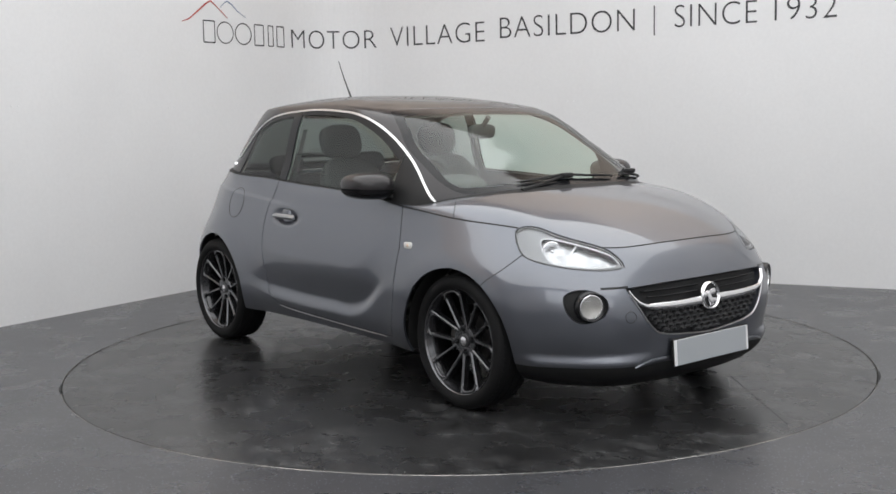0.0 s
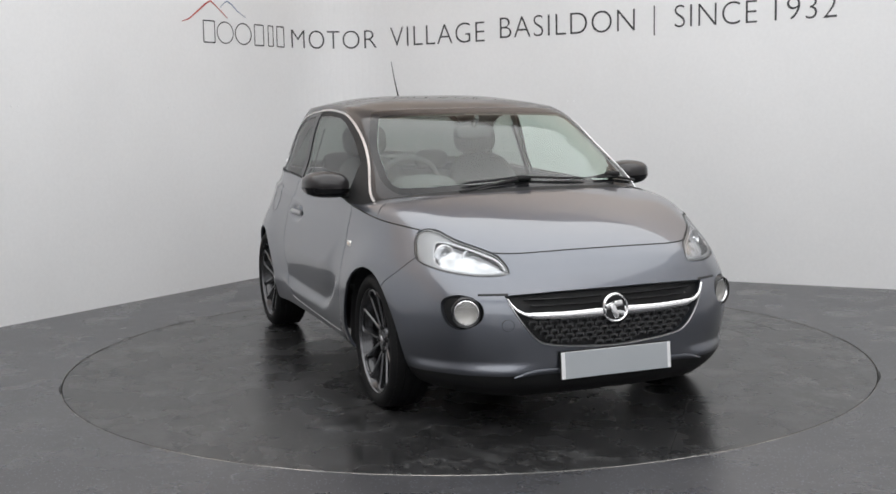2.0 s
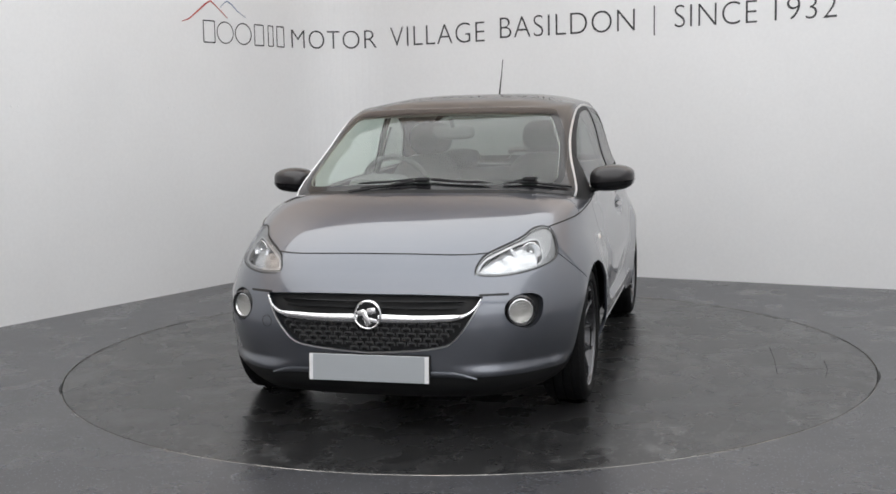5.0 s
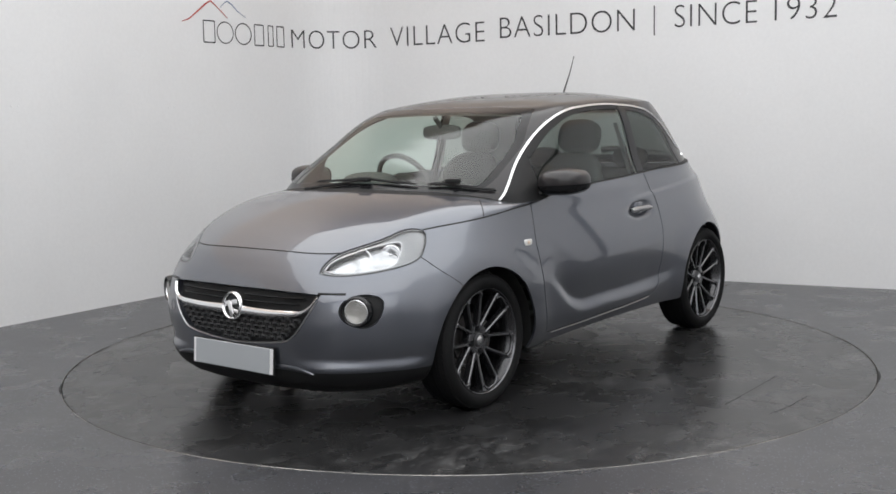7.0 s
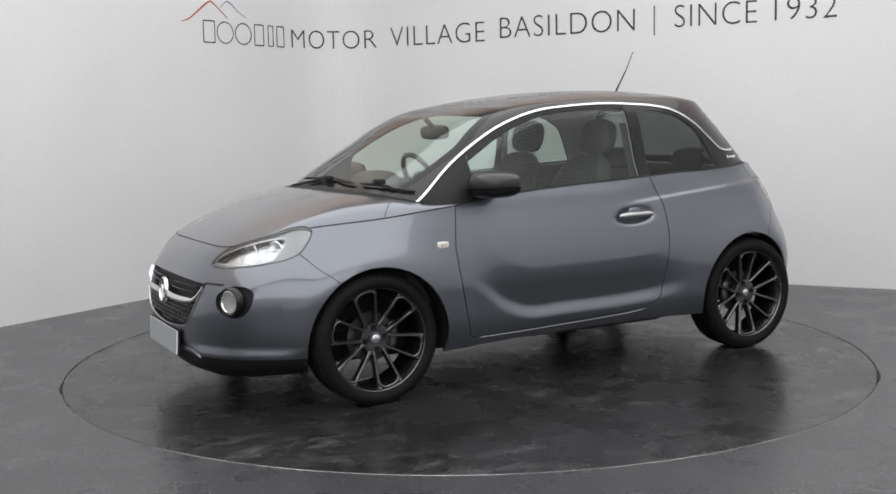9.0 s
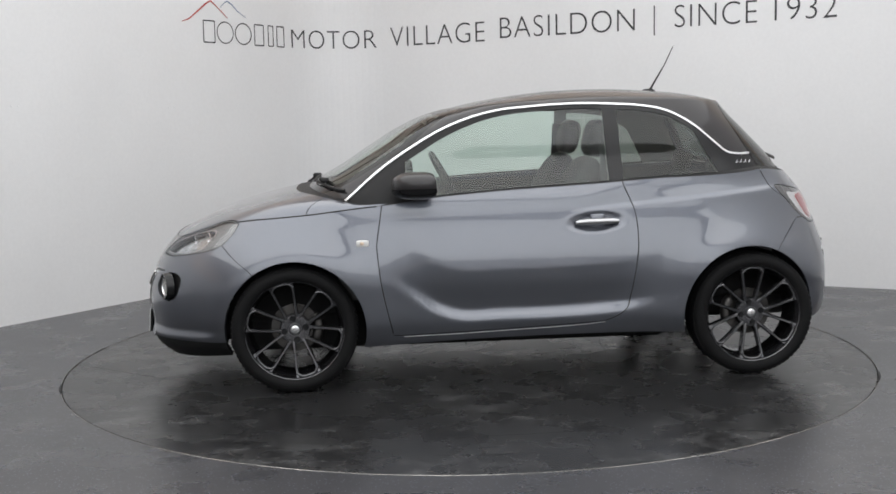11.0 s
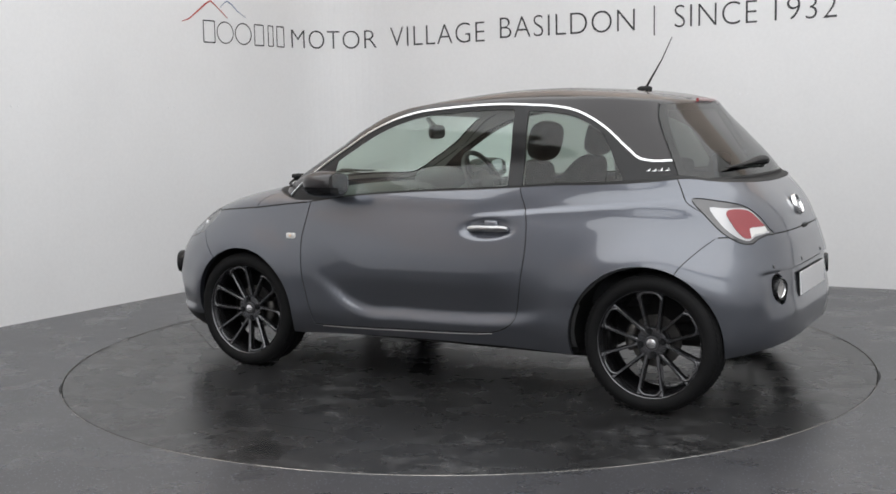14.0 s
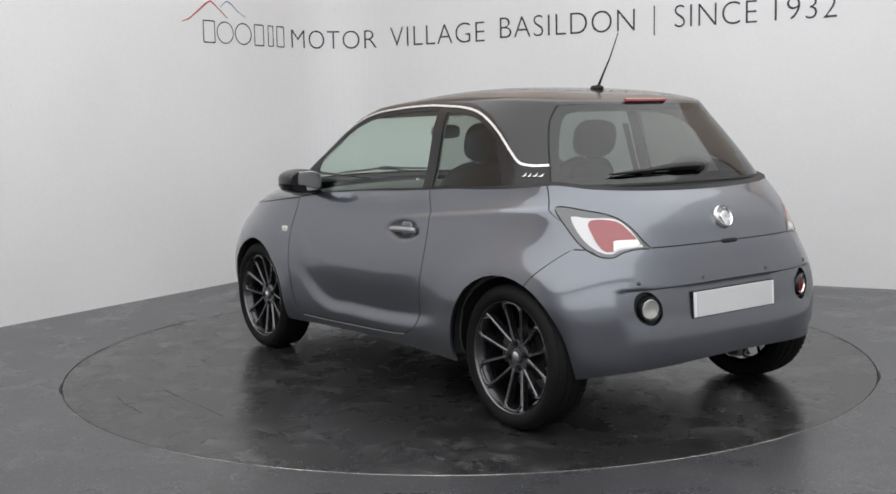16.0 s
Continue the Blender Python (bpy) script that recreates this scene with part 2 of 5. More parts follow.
def wall_strip(us, z0, z1, back, name, material):
    bm = bmesh.new()
    rows = []
    for u in us:
        p, n = wall_path(u)
        q = p - n * back
        rows.append([bm.verts.new((*c, z)) for c, z in ((p, z0), (p, z1), (q, z1), (q, z0))])
    for a, b in zip(rows, rows[1:]):
        for k in range(4):
            bm.faces.new((a[k], b[k], b[(k + 1) % 4], a[(k + 1) % 4]))
    bm.faces.new(rows[0][::-1])
    bm.faces.new(rows[-1])
    bmesh.ops.recalc_face_normals(bm, faces=bm.faces)
    return finish(bm, name, material, smooth=False)


HALF = 0.5 * BEND * 1.62


def arc_steps(u0, u1):
    mid = [-HALF + 2 * HALF * k / 16 for k in range(17)]
    return [u0] + [u for u in mid if u0 < u < u1] + [u1]


def room():
    wall = wall_strip(arc_steps(-12.4, 6.4), 0.0, 2.55, 0.12, "wall_back", WALL)
    tagged(wall, "white painted studio backdrop wall with rounded corner", "wall", kind="structure")
    upper = wall_strip(arc_steps(-12.4, 6.4), 2.55, 4.6, 0.08, "wall_upper", BROWN)
    tagged(upper, "warm light brown upper wall above the white boards", "wall", kind="structure")
    # the hall round the open-sided bay
    for name, x0, x1, y0, y1, m, label in (("wall_west", -8.12, -8.0, -7.62, 6.5, HALL, "plain grey painted hall wall"), ("wall_east", 4.75, 4.87, -7.5, 1.15, WALL, "plain white painted studio wall"),
                                           ("wall_north", -8.0, 4.87, 6.5, 6.62, HALL, "plain grey painted hall wall"), ("wall_south", -8.0, 4.87, -7.62, -7.5, GREY_WALL, "plain light grey hall wall")):
        bm = bmesh.new()
        box(bm, x0, x1, y0, y1, 0, 4.6)
        tagged(finish(bm, name, m, False), label, "wall", kind="structure")
    bm = bmesh.new()
    box(bm, -8.12, 8.12, -8.3, 6.62, 4.6, 4.7)
    tagged(finish(bm, "ceiling", BROWN, False), "warm light brown hall ceiling above the softboxes", "ceiling", kind="structure")


TABLE_R = 2.190
DECK_LINES = [[(-0.37, 1.677), (0.0, 1.690), (0.30, 1.690)], [(-0.06, 1.945), (0.15, 1.945), (0.34, 1.92)], [(0.158, 1.690), (0.147, 1.945)], [(1.368, 0.587), (1.75, 0.28), (2.10, 0.0)]]


def floor():
    bm = bmesh.new()
    n = 160
    hole = [bm.verts.new(((TABLE_R + 0.004) * math.cos(2 * math.pi * k / n), (TABLE_R + 0.004) * math.sin(2 * math.pi * k / n), 0)) for k in range(n)]
    pit = [bm.verts.new((v.co.x, v.co.y, -0.08)) for v in hole]
    outer = []
    for k in range(n):
        a = 2 * math.pi * k / n
        r = 9.0 / max(abs(math.cos(a)), abs(math.sin(a)))
        outer.append(bm.verts.new((r * math.cos(a), r * math.sin(a), 0)))
    for k in range(n):
        j = (k + 1) % n
        bm.faces.new((hole[k], outer[k], outer[j], hole[j]))
        bm.faces.new((pit[k], hole[k], hole[j], pit[j]))
    bm.faces.new(pit)
    bmesh.ops.recalc_face_normals(bm, faces=bm.faces)
    for f in bm.faces:
        if f.normal.z < -0.5:
            f.normal_flip()
    tagged(finish(bm, "floor", FLOOR, False), "dark grey speckled vinyl studio floor", "floor", kind="structure")


def turntable():
    top = lathe([(0, 0), (TABLE_R - 0.006, 0), (TABLE_R - 0.003, -0.001), (TABLE_R, -0.005), (TABLE_R, -0.05), (0, -0.05)], 160, "z")
    root = tagged(new("turntable"), "round dark grey vinyl turntable set flush in the floor", "turntable")
    part("deck", top, DECK, root, smooth=False)
    # joint lines of the vinyl and the outline of an access plate
    for pts in DECK_LINES:
        bm = bmesh.new()
        rows = []
        for i, (x, y) in enumerate(pts):
            a, b = Vector(pts[max(i - 1, 0)]), Vector(pts[min(i + 1, len(pts) - 1)])
            d = (b - a).normalized() * 0.0014
            rows.append([bm.verts.new((x + k * -d.y, y + k * d.x, 0.0012)) for k in (-1, 1)])
        for p, q in zip(rows, rows[1:]):
            bm.faces.new((p[0], q[0], q[1], p[1]))
        bmesh.ops.recalc_face_normals(bm, faces=bm.faces)
        part("joint_line", bm, SEAL, root, smooth=False)
    rim = lathe([(TABLE_R + 0.0035, -0.02), (TABLE_R + 0.0035, 0.0010), (TABLE_R + 0.0045, 0.0014), (TABLE_R + 0.0062, 0.0004)], 160, "z")
    tagged(finish(rim, "edge_trim", TRIM_METAL), "thin aluminium edge trim round the turntable", "trim", kind="structure")
    for a0, a1 in ((-163, -157), (-24, -17)):   # worn notches where the joint stands open
        bm = bmesh.new()
        rows = []
        for k in range(9):
            a = radians(a0 + (a1 - a0) * k / 8)
            w = 0.010 * math.sin(math.pi * (k + 0.5) / 9)
            rows.append([bm.verts.new(((TABLE_R + 0.004 + d) * math.cos(a), (TABLE_R + 0.004 + d) * math.sin(a), 0.0026)) for d in (-w * 0.2, w)])
        for p, q in zip(rows, rows[1:]):
            bm.faces.new((p[0], q[0], q[1], p[1]))
        bmesh.ops.recalc_face_normals(bm, faces=bm.faces)
        tagged(finish(bm, "joint_notch", SEAL, False), "dark open notch in the turntable joint", "trim", kind="structure")
    return root


room()
floor()
table = turntable()

# ---------------------------------------------------------------- the car's outer skin, as a smooth surface
NOSE_X = curve([(0.14, 1.84), (0.20, 1.90), (0.27, 1.925), (0.35, 1.93), (0.47, 1.93), (0.55, 1.915), (0.62, 1.885), (0.68, 1.85), (0.73, 1.81), (0.757, 1.78), (0.83, 1.70), (0.90, 1.62), (1.0, 1.5)])
TAIL_X = curve([(0.19, -1.62), (0.25, -1.66), (0.45, -1.69), (0.60, -1.68), (0.70, -1.66), (0.76, -1.645), (0.80, -1.63), (0.88, -1.595), (0.95, -1.545), (1.0, -1.50), (1.05, -1.46)])
SIDE_Y = curve([(0.14, 0.75), (0.22, 0.815), (0.30, 0.842), (0.45, 0.856), (0.55, 0.86), (0.65, 0.850), (0.73, 0.833), (0.80, 0.815), (0.87, 0.795), (0.93, 0.78), (1.0, 0.752), (1.04, 0.738)])
NOSE_N = curve([(0.14, 2.9), (0.5, 3.6), (0.7, 3.35), (0.85, 2.95), (0.95, 2.5)])
TAIL_N = curve([(0.19, 3.7), (0.55, 4.0), (0.8, 3.4), (1.0, 3.5)])
SHOULDER_Z = curve([(0, 0.757), (0.098, 0.761), (0.178, 0.83), (0.294, 0.878), (0.34, 0.908), (0.374, 0.929), (0.473, 0.965), (0.569, 0.985), (0.66, 1.008), (0.758, 1.03), (0.78, 1.036), (0.86, 1.02), (1.0, 1.0)])
BOTTOM_Z = curve([(0, 0.16), (0.15, 0.16), (0.25, 0.19), (0.36, 0.225), (0.6, 0.245), (0.75, 0.235), (0.85, 0.275), (1.0, 0.31)])
SCREEN_X = curve([(0.93, 1.17), (0.985, 1.08), (1.075, 0.915), (1.184, 0.745), (1.286, 0.575), (1.35, 0.43), (1.385, 0.30), (1.41, 0.18)])
HATCH_X = curve([(1.0, -1.485), (1.1, -1.41), (1.227, -1.29), (1.34, -1.18), (1.39, -1.14), (1.41, -1.12)])
CABIN_Y = curve([(0.9, 0.79), (1.0, 0.752), (1.1, 0.715), (1.2, 0.690), (1.3, 0.662), (1.36, 0.635), (1.40, 0.607), (1.42, 0.589)])
CABIN_N = curve([(0.93, 2.3), (0.985, 2.9), (1.062, 4.2), (1.2, 4.0), (1.4, 4.2)])
CABIN_X0 = curve([(0.9, 0.68), (0.97, 0.62), (1.062, 0.35), (1.2, 0.15), (1.4, -0.1)])
COWL_Z = curve([(0, 0.985), (0.12, 0.975), (0.22, 0.95), (0.30, 0.915), (0.34, 0.92)])
EAVES_Z = curve([(0, 1.380), (0.2, 1.382), (0.4, 1.405), (0.55, 1.412), (0.7, 1.408), (0.85, 1.392), (1.0, 1.39)])
RIDGE_Z = curve([(-1.2, 1.39), (-1.132, 1.405), (-1.02, 1.423), (-0.861, 1.446), (-0.70, 1.459), (-0.543, 1.468), (-0.384, 1.468), (-0.225, 1.462), (-0.065, 1.447), (0.095, 1.425), (0.255, 1.395), (0.4, 1.36)])
SCOOP_Z = curve([(-0.75, 0.40), (-0.598, 0.374), (-0.457, 0.354), (-0.287, 0.343), (0.136, 0.337), (0.363, 0.342), (0.447, 0.372), (0.558, 0.449), (0.669, 0.522), (0.75, 0.57)])
SF, SR = 0.34, 0.66


def ring(s, xf, xr, b, nf, nr, x0f, x0r):
    a = np.clip(s / SF, 0, 1) * math.pi / 2
    c = np.clip((1 - s) / (1 - SR), 0, 1) * math.pi / 2
    u = np.clip((s - SF) / (SR - SF), 0, 1)
    x = x0f + (x0r - x0f) * u
    x = np.where(s < SF, x0f + (xf - x0f) * np.maximum(np.cos(a), 0) ** (2 / nf), x)
    x = np.where(s > SR, x0r + (xr - x0r) * np.maximum(np.cos(c), 0) ** (2 / nr), x)
    y = np.where(s < SF, b * np.sin(a) ** (2 / nf), np.where(s > SR, b * np.sin(c) ** (2 / nr), b))
    return x, y


def bell(x, c, w):
    return np.exp(-((x - c) / w) ** 2)


def ramp(x, a, b):
    t = np.clip((x - a) / (b - a), 0, 1)
    return t * t * (3 - 2 * t)


def flank(s, z):
    x, y = ring(s, NOSE_X(z), TAIL_X(z), SIDE_Y(z), NOSE_N(z), TAIL_N(z), 0.7, -0.7)
    side = ramp(y, 0.5, 0.7)
    # wheel-arch flares
    for cx, swell in ((1.155, 0.021), (-1.15, 0.019)):
        rr = np.hypot(x - cx, z - 0.31)
        y = y + side * swell * bell(rr, 0.36, 0.10) * ramp(z, 0.1, 0.3)
    # hollow along the foot of the door
    ze = SCOOP_Z(x)
    k = z - ze
    depth = 0.025 * ramp(x, -0.72, -0.35) * (1 - ramp(x, 0.45, 0.72)) * side
    y = y - depth * ramp(k, -0.010, 0.058) * np.clip((0.25 - k) / 0.19, 0, 1)
    # crease running from the door handle to the tail lamp
    zc = 0.86 + (-x - 0.29) * 0.085
    y = y - 0.012 * ramp(-x, 0.2, 0.5) * (1 - ramp(-x, 1.2, 1.4)) * side * (ramp(z, zc - 0.003, zc + 0.009) * (1 - ramp(z, zc + 0.03, zc + 0.13)))
    # hollow behind the door handle
    rr = np.hypot((x + 0.345 + 0.35 * (z - 0.797)) / 0.155, (z - 0.800) / 0.056)
    y = y - 0.020 * (1 - ramp(rr, 0.45, 1.0)) * side
    # chin ledge on the front bumper, plate recess on the rear one
    d = 0.027 * (1 - ramp(z, 0.262, 0.318)) * ramp(y, 0.30, 0.48) * ramp(x, 1.45, 1.6)
    x, y = x + 0.75 * d, y + 0.5 * d
    d = 0.016 * (1 - ramp(z, 0.617, 0.627)) * ramp(z, 0.40, 0.52) * (1 - ramp(y, 0.56, 0.66)) * ramp(-x, 1.3, 1.5)
    x = x + d
    return x, y


def cabin(s, z):
    return ring(s, SCREEN_X(z), HATCH_X(z), CABIN_Y(z), CABIN_N(z), 3.2 + 0 * z, CABIN_X0(z), -0.7 + 0.1 * ramp(z, 1.0, 1.4))


def skin_grid(ns=170, nv=(92, 26, 36, 16)):
    """Half of the skin (y > 0): rows of points from sill to ridge, and each row's patch: 0 flank, 1 bonnet, 2 cabin, 3 roof."""
    s = np.linspace(0, 1, ns)
    zb, zs = BOTTOM_Z(s), SHOULDER_Z(s)
    z6 = np.where(s < SF, COWL_Z(s), zs + 0.012)
    z8 = EAVES_Z(s)
    rows, patch = [], []
    for v in np.linspace(0, 1, nv[0]):
        z = zb + (zs - zb) * v
        x, y = flank(s, z)
        rows.append(np.stack([x, y, z], 1))
        patch.append(0)
    r4 = rows[-1]
    x, y = cabin(s, z6)
    r6 = np.stack([x, y, z6], 1)
    lift = np.where(s < SF, 0.078 * (1 - 0.45 * ramp(s, 0.05, 0.3)) * (1 - ramp(s, 0.26, SF)), 0.0)
    for t in np.linspace(0, 1, nv[1])[1:]:
        mid = r4 + (r6 - r4) * 0.35
        mid[:, 2] += lift
        rows.append(r4 * (1 - t) ** 2 + mid * 2 * t * (1 - t) + r6 * t * t)
        patch.append(1)
    for v in np.linspace(0, 1, nv[2])[1:]:
        z = z6 + (z8 - z6) * v
        x, y = cabin(s, z)
        rows.append(np.stack([x, y, z], 1))
        patch.append(2)
    r8 = rows[-1]
    xs = np.clip(r8[:, 0], -0.98, 0.12)
    for w in np.linspace(0, 1, nv[3])[1:]:
        x = r8[:, 0] + (xs - r8[:, 0]) * w
        y = r8[:, 1] * (1 - w)
        z = r8[:, 2] + (RIDGE_Z(x) - r8[:, 2]) * (1 - (1 - w) ** 3.6)
        rows.append(np.stack([x, y, z], 1))
        patch.append(3)
    return np.array(rows), patch

# ---------------------------------------------------------------- cutting the skin into panels
def smooth_loop(points, n=8):
    """A closed line through the points, rounded."""
    p = np.array(points, float)
    out = []
    for i in range(len(p)):
        a, b, c, d = p[i - 1], p[i], p[(i + 1) % len(p)], p[(i + 2) % len(p)]
        for t in np.linspace(0, 1, n, endpoint=False):
            out.append(0.5 * (2 * b + (c - a) * t + (2 * a - 5 * b + 4 * c - d) * t * t + (3 * b - a - 3 * c + d) * t**3))
    return np.array(out)


def loop_distance(loop):
    """Signed distance to a closed line, negative inside."""
    a, b = loop, np.roll(loop, -1, 0)
    e = b - a
    ee = (e * e).sum(1) + 1e-12

    def f(q):
        best = np.full(len(q), 9.0)
        inside = np.zeros(len(q), bool)
        for k in range(len(a)):
            w = q - a[k]
            t = np.clip((w @ e[k]) / ee[k], 0, 1)
            best = np.minimum(best, np.hypot(*(w - t[:, None] * e[k]).T))
            cross = (a[k, 1] > q[:, 1]) != (b[k, 1] > q[:, 1])
            xx = a[k, 0] + (q[:, 1] - a[k, 1]) * e[k, 0] / (e[k, 1] if abs(e[k, 1]) > 1e-9 else 1e-9)
            inside ^= cross & (q[:, 0] < xx)
        return np.where(inside, -best, best)
    return f


def mirrored(points):
    """A half outline from the middle line outward and back, with its mirror image."""
    return list(points) + [(-y, z) for y, z in points[::-1] if abs(y) > 1e-6]


R2 = math.sqrt(2)
LAMP_LINE = [(-0.720, 0.813), (-0.728, 0.778), (-0.782, 0.722), (-0.955, 0.690), (-1.195, 0.670), (-1.351, 0.672), (-1.372, 0.689), (-1.320, 0.728), (-1.236, 0.759), (-0.993, 0.808), (-0.869, 0.839), (-0.780, 0.845), (-0.727, 0.831)]
TAIL_LINE = [(-0.610, 0.949), (-0.785, 0.938), (-0.950, 0.911), (-1.048, 0.864), (-1.114, 0.812), (-1.156, 0.782), (-1.080, 0.782), (-0.998, 0.770), (-0.949, 0.753), (-0.883, 0.754), (-0.818, 0.772), (-0.752, 0.805), (-0.685, 0.862)]
RED_LINE = [(-0.805, 0.895), (-0.950, 0.895), (-1.032, 0.855), (-1.090, 0.800), (-0.982, 0.790), (-0.933, 0.775), (-0.884, 0.783), (-0.835, 0.828)]
WHITE_LINE = [(-0.704, 0.912), (-0.800, 0.908), (-0.950, 0.903), (-1.036, 0.862), (-1.099, 0.801), (-1.085, 0.791), (-0.984, 0.782), (-0.935, 0.767), (-0.880, 0.772), (-0.805, 0.802), (-0.742, 0.852)]
LENS_LINE = [(-0.869, 0.791), (-0.904, 0.723), (-0.972, 0.699), (-1.195, 0.682), (-1.340, 0.686), (-1.350, 0.697), (-1.302, 0.729), (-1.20, 0.757), (-1.062, 0.784), (-0.922, 0.802)]
FOG_LINE = [(-1.008, 0.566), (-1.070, 0.592), (-1.172, 0.592), (-1.255, 0.563), (-1.278, 0.520), (-1.242, 0.478), (-1.140, 0.453), (-1.066, 0.467), (-1.020, 0.510)]
GRILLE_LINE = [(0, 0.601), (0.247, 0.601), (0.455, 0.594), (0.473, 0.585), (0.44, 0.517), (0.392, 0.445), (0.345, 0.400), (0.298, 0.384), (0.203, 0.371), (0, 0.358)]
SCREEN_LINE = [(0, 1.008), (0.291, 1.006), (0.560, 0.996), (0.618, 1.000), (0.640, 1.03), (0.636, 1.075), (0.616, 1.18), (0.569, 1.283), (0.540, 1.325), (0.510, 1.340), (0.318, 1.349), (0, 1.356)]
DOOR_LINE = [(0.714, 1.0), (0.714, 0.91), (0.741, 0.742), (0.743, 0.686), (0.725, 0.515), (0.678, 0.300), (0.662, 0.272), (0.40, 0.276), (0.138, 0.285), (-0.286, 0.302), (-0.40, 0.315), (-0.485, 0.362), (-0.513, 0.433), (-0.542, 0.603), (-0.554, 0.716), (-0.543, 0.857), (-0.493, 0.992), (-0.49, 1.06)]
RFOG_LINE = [(0.545, 0.60), (0.490, 0.612), (0.440, 0.565), (0.436, 0.505), (0.485, 0.474), (0.540, 0.498), (0.562, 0.55)]
CHROME_Z = curve([(-1.24, 1.121), (-1.206, 1.122), (-1.10, 1.123), (-1.057, 1.133), (-1.001, 1.177), (-0.891, 1.271), (-0.751, 1.348), (-0.611, 1.377), (-0.496, 1.385), (-0.323, 1.392), (-0.178, 1.389), (-0.033, 1.380), (0.112, 1.366), (0.257, 1.332), (0.403, 1.275), (0.549, 1.194), (0.722, 1.079), (0.876, 0.950), (0.96, 0.878)])
HATCH_SEAM = curve([(0.70, -1.66), (0.784, -1.56), (0.949, -1.273), (0.976, -1.259), (1.041, -1.227), (1.127, -1.184), (1.235, -1.127), (1.321, -1.085), (1.372, -1.072), (1.42, -1.05)])
REAR_SEAM = curve([(0.2, -1.15), (0.55, -1.24), (0.648, -1.279), (0.737, -1.361), (0.813, -1.448), (1.0, -1.6)])
FRONT_SEAM = curve([(0.15, 1.20), (0.5, 1.30), (0.603, 1.357), (0.663, 1.431), (0.726, 1.493), (0.80, 1.56)])

head_d, tail_d, red_d, white_d, lens_d, fog_d, grille_d, screen_d, door_d, rfog_d = (loop_distance(smooth_loop(p, 6)) for p in (
    [(e / R2, z) for e, z in LAMP_LINE], [(e / R2, z) for e, z in TAIL_LINE], [(e / R2, z) for e, z in RED_LINE], [(e / R2, z) for e, z in WHITE_LINE], [(e / R2, z) for e, z in LENS_LINE], [(e / R2, z) for e, z in FOG_LINE],
    mirrored(GRILLE_LINE), mirrored(SCREEN_LINE), DOOR_LINE, RFOG_LINE))


def far(d, keep):
    return np.where(keep, d, 0.5)


def f_head(p): return far(head_d(np.stack([(p[:, 1] - p[:, 0]) / R2, p[:, 2]], 1)), p[:, 0] > 1.25)
def f_fog(p): return far(fog_d(np.stack([(p[:, 1] - p[:, 0]) / R2, p[:, 2]], 1)), p[:, 0] > 1.25)
def f_tail(p): return far(tail_d(np.stack([(p[:, 1] + p[:, 0]) / R2, p[:, 2]], 1)), p[:, 0] < -1.1)
def f_red(p): return far(red_d(np.stack([(p[:, 1] + p[:, 0]) / R2, p[:, 2]], 1)), p[:, 0] < -1.1)
def f_white(p): return far(white_d(np.stack([(p[:, 1] + p[:, 0]) / R2, p[:, 2]], 1)), p[:, 0] < -1.1)
def f_grille(p): return far(grille_d(p[:, 1:]), p[:, 0] > 1.2)
def f_rfog(p): return far(rfog_d(p[:, 1:]), p[:, 0] < -1.2)
def f_screen(p): return far(screen_d(p[:, 1:]), p[:, 0] > 0.2)
def f_door(p): return far(door_d(p[:, ::2]), p[:, 1] > 0.4)
def f_arch(p): return far(np.minimum(np.hypot(p[:, 0] - 1.150, p[:, 2] - 0.310) - 0.345, np.hypot(p[:, 0] + 1.125, p[:, 2] - 0.318) - 0.345), p[:, 1] > 0.4)
def f_hatch(p): return np.maximum(p[:, 0] - HATCH_SEAM(p[:, 2]), 0.784 - p[:, 2])
def f_rearglass(p): return np.maximum(np.maximum(p[:, 0] - HATCH_SEAM(p[:, 2]) + 0.006, p[:, 2] - 1.374), 1.034 - p[:, 2])
def f_rbump(p): return np.maximum(p[:, 0] - REAR_SEAM(p[:, 2]), p[:, 2] - 0.784)
def f_fbump(p): return FRONT_SEAM(p[:, 2]) - p[:, 0]
def f_lip(p): return far(p[:, 2] - 0.258, p[:, 0] > 1.0)


def slope(x):
    return np.sqrt(1 + ((CHROME_Z(x + 0.01) - CHROME_Z(x - 0.01)) / 0.02) ** 2)


def f_chrome(p): return far((p[:, 2] - CHROME_Z(p[:, 0])) / slope(p[:, 0]), (p[:, 0] < 0.93) & (p[:, 1] > 0.3) & (p[:, 0] > HATCH_SEAM(p[:, 2]) - 0.02))
def f_dlo(p): return f_chrome(p) + 0.0092
def f_frame(p): return f_dlo(p) + 0.022 + 0.016 * np.clip(p[:, 0] / 0.5, 0, 1)
def f_lens(p): return far(lens_d(np.stack([(p[:, 1] - p[:, 0]) / R2, p[:, 2]], 1)), p[:, 0] > 1.25)
def f_bfront(p): return p[:, 0] + 0.428 + (1.0 - p[:, 2]) * 0.04
def f_bback(p): return p[:, 0] + 0.502 + (1.0 - p[:, 2]) * 0.04
def f_apost(p): return p[:, 0] - 0.590
def f_scuttle(p): return p[:, 0] - (0.965 + (p[:, 1] - 0.65) * 0.957)


def f_qback(p): return p[:, 0] + 0.985 - (p[:, 2] - 1.05) * 0.55
def f_reverse(p): return far(np.maximum(p[:, 2] - 0.820, (p[:, 0] + p[:, 1] + 0.945) / R2), (p[:, 0] < -1.1) & (f_red(p) < 0.02))


